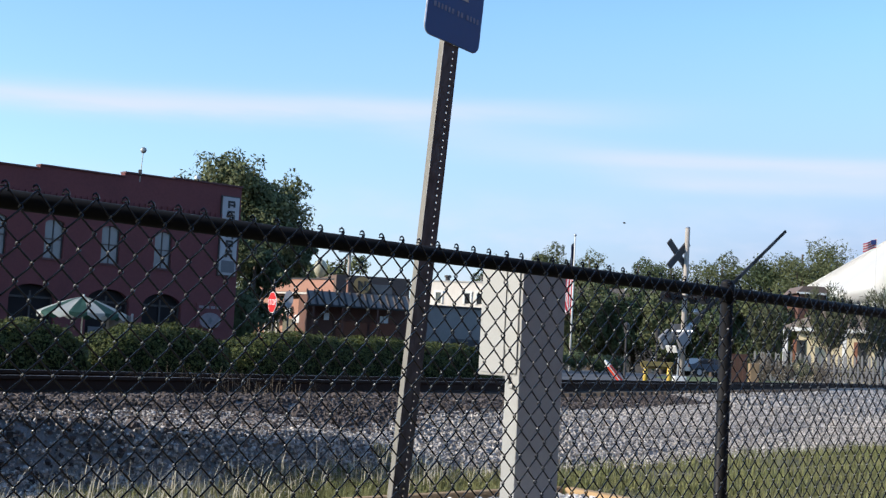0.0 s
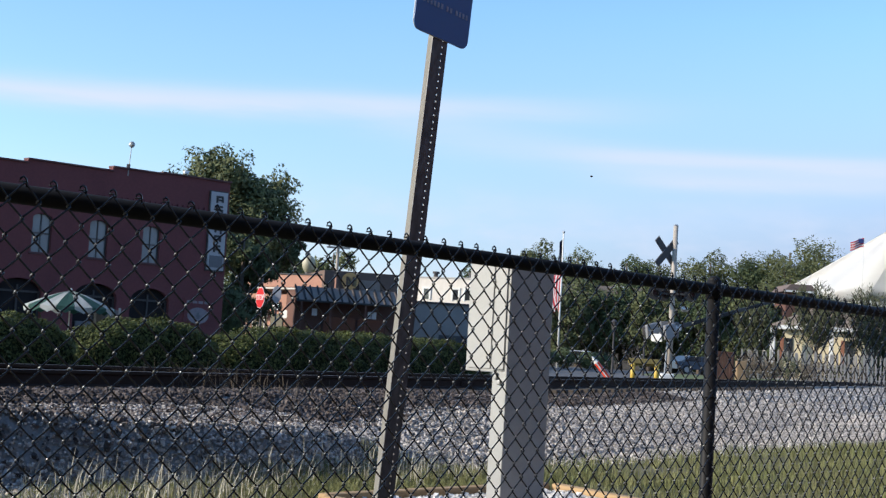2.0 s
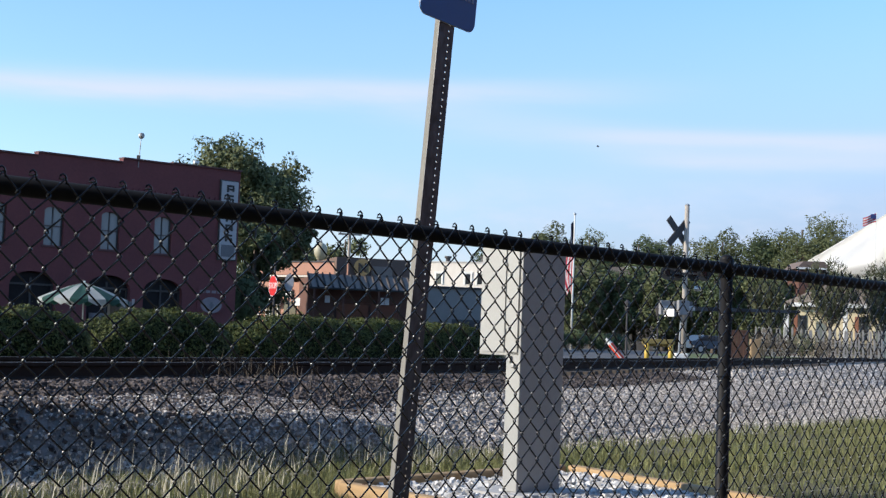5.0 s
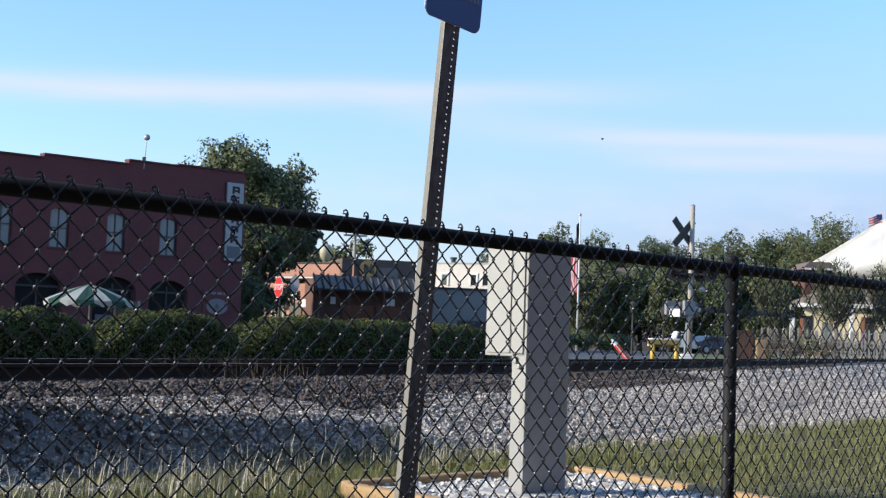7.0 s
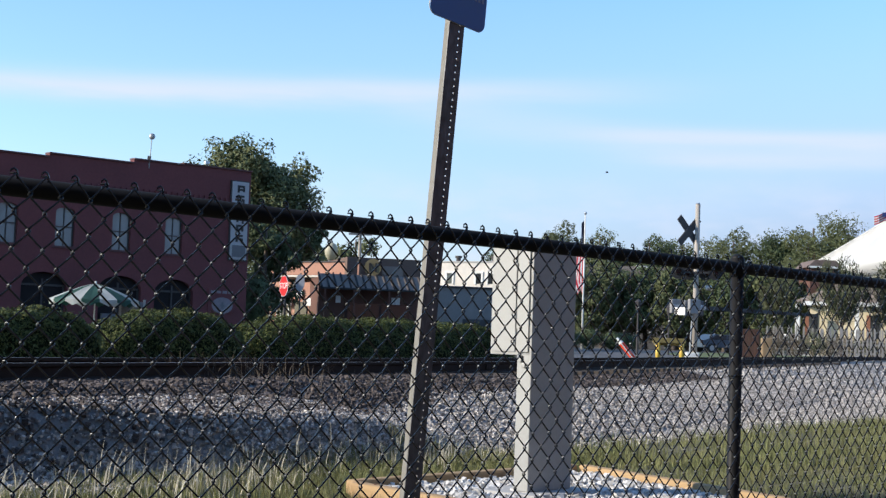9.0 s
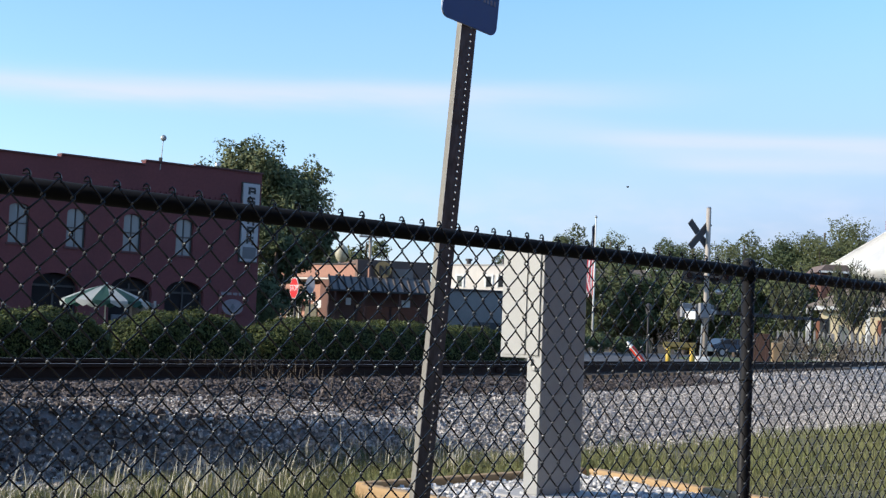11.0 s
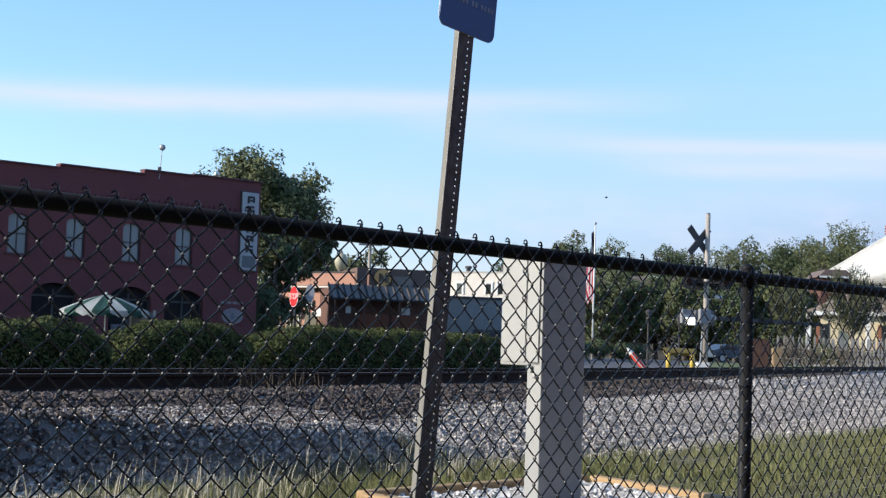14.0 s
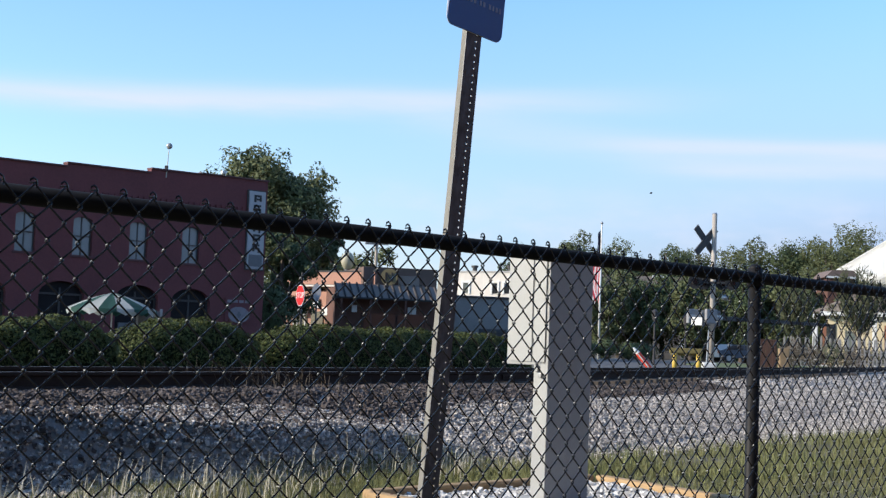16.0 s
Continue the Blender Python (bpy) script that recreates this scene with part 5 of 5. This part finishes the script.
def beige_house():
    root = thing("beige_house", 21.8, 79.5, FAR_Z, -22, "small beige house with white porch columns", "house")
    part("wall", box(B(), 4.6, 4.5, 3.2, 0.6, 2.6, 1.6), "beige", root)
    part("roof", prism(B(), [(-2.4, 3.1), (3.6, 3.1), (3.6, 3.3), (0.6, 4.6), (-2.4, 3.3)], 0.0, 5.2), "metal_roof", root)
    part("fascia", box(B(), 5.2, 0.08, 0.22, 0.6, -0.02, 3.15), "frame_white", root)
    for x, w in ((-2.15, 0.26), (1.05, 0.22), (3.0, 0.2)):
        c = part("porch_column", box(B(), w, w, 3.05, x, -0.9, 1.55, bevel=0.02), "frame_white", root)
        part("column_base", box(B(), w + 0.12, w + 0.12, 0.2, x, -0.9, 0.1, bevel=0.02), "frame_white", c)
    for x in (-1.45, 1.9):
        w = part("window", box(B(), 0.5, 0.06, 1.3, x, 0.33, 1.9), "glass_dark", root)
        part("shutter", box(B(), 0.2, 0.06, 1.3, x - 0.36, 0.32, 1.9), "rust", w)
    part("porch_floor", box(B(), 5.4, 1.4, 0.25, 0.6, -0.5, 0.12), "concrete", root)
    further(root, 1.4)
    far = thing("brown_roofed_house", 32.6, 124.0, FAR_Z, 0, "house with a brown shingle roof among trees", "house")
    part("wall", box(B(), 2.4, 4, 7.7, 0, 2, 3.85), "brown_wall", far)
    part("roof", prism(B(), [(-1.5, 7.7), (1.5, 7.7), (1.45, 7.8), (0.9, 8.35), (-0.9, 8.35), (-1.45, 7.8)], -0.4, 4.4), "brown_roof", far)
    part("eaves", box(B(), 3.0, 0.1, 0.16, 0, -0.44, 7.72), "frame_white", far)
    far2 = thing("long_low_building", 16.5, 139.0, FAR_Z, 0, "long pale low building behind trees", "building")
    part("wall", box(B(), 9, 5, 7.2, 0, 2.5, 3.6), "grey_wall", far2)
    part("roof", box(B(), 9.4, 5.6, 0.9, 0, 2.5, 7.6), "metal_roof", far2)
    part("roof_light", box(B(), 1.6, 0.2, 0.3, 2.3, -0.4, 8.0), "frame_white", far2)


beige_house()


def picket_fence():
    root = thing("picket_fence", 21.3, 95.0, FAR_Z, 3, "weathered pale wooden picket fence", "fence")
    n = 44
    me = None
    for k in range(n):
        h = 1.95
        if me is None:
            ob = part("picket", prism(B(), [(-0.065, 0.1), (0.065, 0.1), (0.065, h), (0, h + 0.12), (-0.065, h)], -0.012, 0.012), "pole_wood", root)
            me = ob.data
        else:
            ob = new("picket", me)
            ob.parent = root
        ob.matrix_basis = pose(0.27 * k, 0, random.uniform(-0.1, 0.12), 0, random.uniform(-4, 4), 0)
    for z in (0.35, 0.95):
        part("fence_rail", box(B(), 0.27 * n, 0.05, 0.08, 0.135 * n, 0.04, z), "pole_wood", root)


picket_fence()


def shrub(x, y, w, h, mat, seed, label, count=900, leaf=0.07, z=None):
    g = np.random.default_rng(seed)
    root = thing("shrub", x, y, FAR_Z if z is None else z, 0, label, "shrub", "shrubs")
    d = g.normal(0, 1, (count, 3))
    d /= np.linalg.norm(d, axis=1, keepdims=True)
    r = g.uniform(0.5, 1.0, (count, 1)) * (1 + 0.25 * np.sin(d[:, :1] * 6 + seed) * np.cos(d[:, 2:] * 5))
    p = d * r * [w / 2, w / 2, h / 2] + [0, 0, h / 2]
    p[:, 2] = np.maximum(p[:, 2], 0.02)
    leaf_mesh("leaves", p, d, leaf, mat, root, seed)
    for k in range(5):
        a = k * 1.3
        part("stem", rod(B(), (0, 0, 0), (w * .25 * math.cos(a), w * .25 * math.sin(a), h * 0.7), 0.025, 0.008, 6), "bark", root)
    return root


for k in range(9):
    shrub(17.2 + 2.0 * k, 80 + 3.5 * k, 2.3, 1.5 + 0.3 * (k % 2), "twig" if k % 3 else "leaf_grey", 60 + k, "dry reddish-brown shrub behind a picket fence")
for k, (x, y, w, h) in enumerate(((9.0, 92, 2.2, 1.5), (10.6, 92.5, 2.0, 1.3), (7.6, 91, 1.6, 1.4), (12.2, 98, 2.2, 1.3))):
    shrub(x, y, w, h, "leaf_dark", 80 + k, "low dark green shrub by a flagpole", 1200, 0.09)


shrub(-9.25, 64.0, 2.8, 3.4, "leaf_dark", 90, "dark green bush at the corner of a brick building", 2600, 0.09)


def street_box():
    root = thing("brown_bin_shed", 12.62, 60.0, FAR_Z, 5, "brown boarded bin enclosure", "enclosure")
    for k in range(6):
        part("board", box(B(), 0.14, 0.04, 1.15, -0.4 + 0.155 * k, 0, 0.7, bevel=0.006), "brown_board", root)
    part("side", box(B(), 0.05, 0.6, 1.15, 0.47, 0.3, 0.7), "brown_board", root)
    part("top", box(B(), 1.0, 0.7, 0.06, 0, 0.32, 1.3), "brown_board", root)
    further(root, 1.2)
    root = thing("tan_box", 12.95, 58.0, FAR_Z, 0, "small tan utility box", "utility box")
    part("body", box(B(), 0.42, 0.35, 0.95, 0, 0, 0.48, bevel=0.03), "tan_box", root)
    part("door", box(B(), 0.34, 0.02, 0.75, 0, -0.185, 0.48, bevel=0.005), "tan_box", root)
    further(root, 1.2)


street_box()

# ================= vehicles =================


def vehicle(name, kind, paint, label, x=0, y=0, rz=0):
    """Length along local x, front towards +x."""
    root = thing(name, x, y, FAR_Z + 0.01, rz, label, kind)
    if kind == "pickup truck":
        side = [(-2.7, 0.45), (2.65, 0.45), (2.7, 0.8), (2.6, 1.08), (1.25, 1.18), (0.75, 1.78), (-0.55, 1.80), (-0.75, 1.2), (-2.7, 1.15)]
        glass = [(1.08, 1.2), (0.68, 1.7), (-0.45, 1.72), (-0.6, 1.2)]
        wheels = (-1.75, 1.75)
    else:
        side = [(-2.2, 0.4), (2.2, 0.4), (2.25, 0.7), (2.1, 0.9), (1.1, 1.0), (0.45, 1.42), (-1.0, 1.44), (-1.75, 1.02), (-2.2, 0.95)]
        glass = [(0.95, 1.0), (0.4, 1.36), (-0.95, 1.38), (-1.5, 1.02)]
        wheels = (-1.35, 1.4)
    bm = prism(B(), side, -0.9, 0.9)
    bmesh.ops.bevel(bm, geom=[e for e in bm.edges], offset=0.05, segments=2, affect="EDGES")
    body = part("body", bm, paint, root, smooth=False)
    for s in (-1, 1):
        part("side_window", prism(B(), glass, s * 0.905, s * 0.915) if s > 0 else prism(B(), glass, -0.915, -0.905), "glass_dark", body)
        part("door_pillar", box(B(), 0.07, 0.02, 0.55, 0.05, s * 0.918, glass[0][1] + 0.26), paint, body)
        part("headlight", box(B(), 0.08, 0.3, 0.14, side[1][0] + 0.02, s * 0.65, 0.78, bevel=0.02), "silver", body)
        part("tail_light", box(B(), 0.06, 0.2, 0.25, side[0][0] - 0.01, s * 0.76, 0.85, bevel=0.02), "lamp_red", body)
        part("mirror", box(B(), 0.12, 0.16, 0.12, glass[0][0] - 0.15, s * 1.0, glass[0][1] + 0.08, bevel=0.03), "black", body)
        for w in wheels:
            wh = part("wheel", rod(B(), (w, s * 0.72, 0.36), (w, s * 0.93, 0.36), 0.36, seg=20), "rubber", root)
            part("rim", rod(B(), (w, s * 0.92, 0.36), (w, s * 0.945, 0.36), 0.22, seg=14), "silver", wh)
    part("windscreen", box(B(), 0.02, 1.5, 0.62, (glass[0][0] + glass[1][0]) / 2 + 0.09, 0, (glass[0][1] + glass[1][1]) / 2, m=Matrix.Rotation(radians(-42), 4, "Y")), "glass_dark", body)
    part("bumper", box(B(), 0.1, 1.7, 0.2, side[1][0] + 0.03, 0, 0.5, bevel=0.03), "silver", body)
    return root


white_car = vehicle("white_car", "car", "car_white", "white saloon car passing on the street", 0, 118)
white_pickup = vehicle("white_pickup", "pickup truck", "car_white", "white pickup truck passing on the street", -40, 117)
vehicle("parked_car", "car", "car_blue", "parked blue-grey car beside the street", 21.3, 112.0, 24)

# ================= insect hovering in the air =================


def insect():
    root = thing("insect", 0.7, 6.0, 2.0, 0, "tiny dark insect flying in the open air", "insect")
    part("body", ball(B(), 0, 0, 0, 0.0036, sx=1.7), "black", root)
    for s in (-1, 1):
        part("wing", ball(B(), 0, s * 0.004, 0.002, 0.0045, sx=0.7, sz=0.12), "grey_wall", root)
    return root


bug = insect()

# ================= roads, lawns =================


def sheet(name, pts, z, mat, label, category):
    bm = B()
    vs = [bm.verts.new((x, y, z)) for x, y in pts]
    lo = [bm.verts.new((x, y, z - 0.06)) for x, y in pts]
    bm.faces.new(vs)
    for i in range(len(pts)):
        j = (i + 1) % len(pts)
        bm.faces.new((vs[i], lo[i], lo[j], vs[j]))
    bmesh.ops.recalc_face_normals(bm, faces=bm.faces[:])
    return tagged(part(name, bm, mat), label, category, kind="structure")


sheet("road", [(1.6, 36.5), (6.6, 47.0), (13.5, 66), (30, 108), (36, 124), (-60, 124), (-60, 108), (5, 108), (4.5, 70)], FAR_Z + 0.012, "asphalt", "worn grey asphalt street beyond the track", "road")
sheet("lawn", [(10.6, 58), (12.5, 64), (17.5, 76), (26, 96), (26, 104), (17, 104), (12.2, 80)], FAR_Z + 0.03, "lawn", "mown lawn beside the street", "lawn")

# ================= trees =================
tree(-12.4, 80.0, FAR_Z, 12.1, 7.8, 0.22, 101, "leaf_mid", 0.115, 36000, 64, "large dense dark green tree behind a brick building", bias=(0.3, 0))
tree(-9.3, 70.0, FAR_Z, 6.6, 3.6, 0.02, 102, "leaf_dark", 0.10, 11000, 26, "dark green bushy tree beside a brick building")
tree(-9.5, 84.0, FAR_Z, 7.9, 4.4, 0.25, 103, "leaf_dark", 0.10, 12000, 30, "dark green tree beside a brick building")
tree(-6.9, 100.0, FAR_Z, 8.4, 4.8, 0.2, 104, "leaf_mid", 0.16, 2600, 16, "green tree behind the shops")
tree(-10.2, 104.0, FAR_Z, 8.0, 4.8, 0.2, 105, "leaf_mid", 0.2, 4200, 18, "green tree behind the shops")
TREES = ((6.6, 152, 9.9, 7.0), (11.6, 150, 10.8, 7.8), (15.4, 148, 10.6, 7.4), (20.3, 146, 10.0, 7.2), (24.0, 148, 10.8, 7.4), (28.8, 145, 10.4, 7.8), (33.0, 144, 10.3, 7.8),
         (36.2, 142, 11.6, 9.0), (40.0, 143, 11.2, 8.0), (47, 150, 9.6, 8.0))
for k, (x, y, h, w) in enumerate(TREES):
    tree(x, y, FAR_Z, h * 1.27, w * 1.1, 0.05, 120 + k, "leaf_mid" if k % 3 else "leaf_dark", 0.115, 25000, 64, "tall leafy green tree in a far row", group="far row of trees")
STREET = ((12.4, 128, 7.6, 5.6), (16.4, 130, 7.4, 5.6), (20.2, 128, 7.2, 5.4), (24.6, 127, 7.4, 5.8), (28.6, 126, 7.2, 5.6), (9.6, 131, 7.0, 5.0), (32.6, 125, 7.0, 5.4), (36.0, 124, 7.0, 5.0), (14.4, 134, 8.0, 6.0), (18.4, 134, 8.0, 6.0), (22.4, 133, 8.0, 6.0), (26.6, 131, 7.8, 6.0), (30.6, 131, 7.8, 6.0), (28.6, 119, 6.2, 4.4))
for k, (x, y, h, w) in enumerate(STREET):
    tree(x, y, FAR_Z, h * 1.1, w * 1.05, 0.06, 150 + k, "leaf_dark" if k % 2 else "leaf_mid", 0.12, 14000, 40, "dense green street tree with a rounded crown", group="street trees")


def frond_tree(x, y, h, w, seed):
    """Several slender stems that fan out upwards, set with narrow upright leaves."""
    g = np.random.default_rng(seed)
    root = thing("tree", x, y, FAR_Z, 0, "grey-green feathery tree with upswept branches before a tent", "tree", "feathery trees by the tent")
    part("trunk", rod(B(), (0, 0, -0.1), (0, 0, h * 0.34), 0.10, 0.08, 9), "bark", root, smooth=True)
    verts, faces = [], []
    for k in range(26):
        a = 2.4 * k + g.uniform(-0.4, 0.4)
        spread = w / 2 * g.uniform(0.25, 1.0)
        base = np.array([0, 0, h * g.uniform(0.22, 0.36)])
        tip = np.array([spread * math.cos(a), spread * math.sin(a), h * (1.03 - 0.32 * (2 * spread / w) ** 2) * g.uniform(0.84, 1.0)])
        elbow = base + (tip - base) * [0.65, 0.65, 0.45]
        if k < 12:
            bm = rod(B(), tuple(base), tuple(elbow), 0.035, 0.022, 6)
            rod(bm, tuple(elbow), tuple(tip), 0.022, 0.006, 6)
            part("limb", bm, "bark", root)
        for f in g.uniform(0.25, 1.0, 210):
            c = (1 - f) ** 2 * base + 2 * f * (1 - f) * elbow + f * f * tip
            d = (tip - elbow) / np.linalg.norm(tip - elbow) + g.normal(0, 0.55, 3)
            d /= np.linalg.norm(d)
            n = np.cross(d, g.normal(0, 1, 3))
            n /= np.linalg.norm(n)
            c = c + g.normal(0, 0.10, 3)
            ln = g.uniform(0.16, 0.34)
            i0 = len(verts)
            verts += [tuple(c), tuple(c + d * ln * 0.5 + n * 0.022), tuple(c + d * ln), tuple(c + d * ln * 0.5 - n * 0.022)]
            faces += [(i0, i0 + 1, i0 + 2), (i0, i0 + 2, i0 + 3)]
    raw("crown", verts, faces, "leaf_spiky", root)
    further(root, 1.4)


frond_tree(19.6, 71.0, 5.3, 3.3, 170)
frond_tree(22.5, 72.0, 5.2, 3.2, 171)
frond_tree(16.9, 73.0, 4.3, 2.4, 172)


def far_woods():
    """A low continuous wood behind the street trees."""
    g = np.random.default_rng(9)
    n = 26000
    x = g.uniform(-45, 75, n)
    top = 6.2 + 1.3 * np.sin(x * 0.31) + 0.9 * np.sin(x * 0.83 + 2)
    z = FAR_Z + top * g.uniform(0, 1, n) ** 0.7
    y = 168 + 2.5 * np.sin(x * 0.5) + g.uniform(-1.5, 1.5, n)
    ob = leaf_mesh("far_woods", np.stack([x, y, z], 1), np.tile([-0.3, -1.0, 0.3], (n, 1)), 0.42, "leaf_dark", None, 9)
    tagged(ob, "continuous dark green woods in the distance", "woods", kind="stuff")


far_woods()
tree(-10.6, 84.0, FAR_Z, 11.4, 6.4, 0.3, 109, "leaf_mid", 0.12, 20000, 44, "large dense dark green tree behind a brick building")

# ================= unseen blocks added behind and beside the camera to cut sky light ===


def plain_building(x, y, sx, sy, h, rz, label):
    root = thing("plain_building", x, y, 0, rz, label, "building", kind="structure")
    part("wall", box(B(), sx, sy, h, 0, 0, h / 2), "brown_wall", root)
    part("roof", box(B(), sx + 0.4, sy + 0.4, 0.3, 0, 0, h + 0.15), "dark_roof", root)


plain_building(8, -13, 64, 6, 14.0, 0, "unseen plain block added behind the camera to cut sky light")
plain_building(31, 8, 6, 40, 14.0, -6, "unseen plain block added to the right to cut sky light")



# ================= what moves =================
def motions():
    # gate arm sinks to level; its space is that of the mast
    falls = ((0.0, 33), (0.2, 30.5), (0.4, 27.5), (0.6, 24), (0.8, 21.5), (1.0, 19), (1.5, 15), (2.0, 12), (2.5, 9.5), (3.0, 7.5), (3.5, 5.5), (4.2, 3.5), (5.2, 0.8), (6.0, 0), (16.0, 0))
    walk(gate_arm, [(t, pose(0, -0.1, 1.90, 0, 0, ARM_HEADING) @ pose(0, 0, 0, 0, -a, 0)) for t, a in falls])
    z = FAR_Z + 0.02
    walk(white_car, [(t, pose(x, 121.5, z)) for t, x in ((0, 0), (1.8, 12.2), (2.2, 14.9), (3.0, 20.6), (4.2, 29), (6, 42), (9, 52), (16, 52))])
    walk(white_pickup, [(t, pose(x + 0.4, y + 4.0, z, 0, 0, a)) for t, x, y, a in ((0, -48, 117, 0), (4.0, -8, 117, 0), (6.3, 14.7, 117, 0), (6.5, 16.1, 117, 2), (7.0, 19.8, 117.4, 6), (7.5, 22.3, 118, 10), (8.0, 24.2, 118.6, 10),
                                                                   (9.0, 29.5, 119.6, 6), (10.5, 42, 120, 0), (12, 52, 120, 0), (16, 52, 120, 0))])
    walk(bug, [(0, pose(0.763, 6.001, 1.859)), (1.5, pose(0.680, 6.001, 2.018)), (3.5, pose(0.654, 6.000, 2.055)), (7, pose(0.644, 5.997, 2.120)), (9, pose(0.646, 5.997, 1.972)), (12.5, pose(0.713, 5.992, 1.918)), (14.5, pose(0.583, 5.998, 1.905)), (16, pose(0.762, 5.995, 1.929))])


motions()
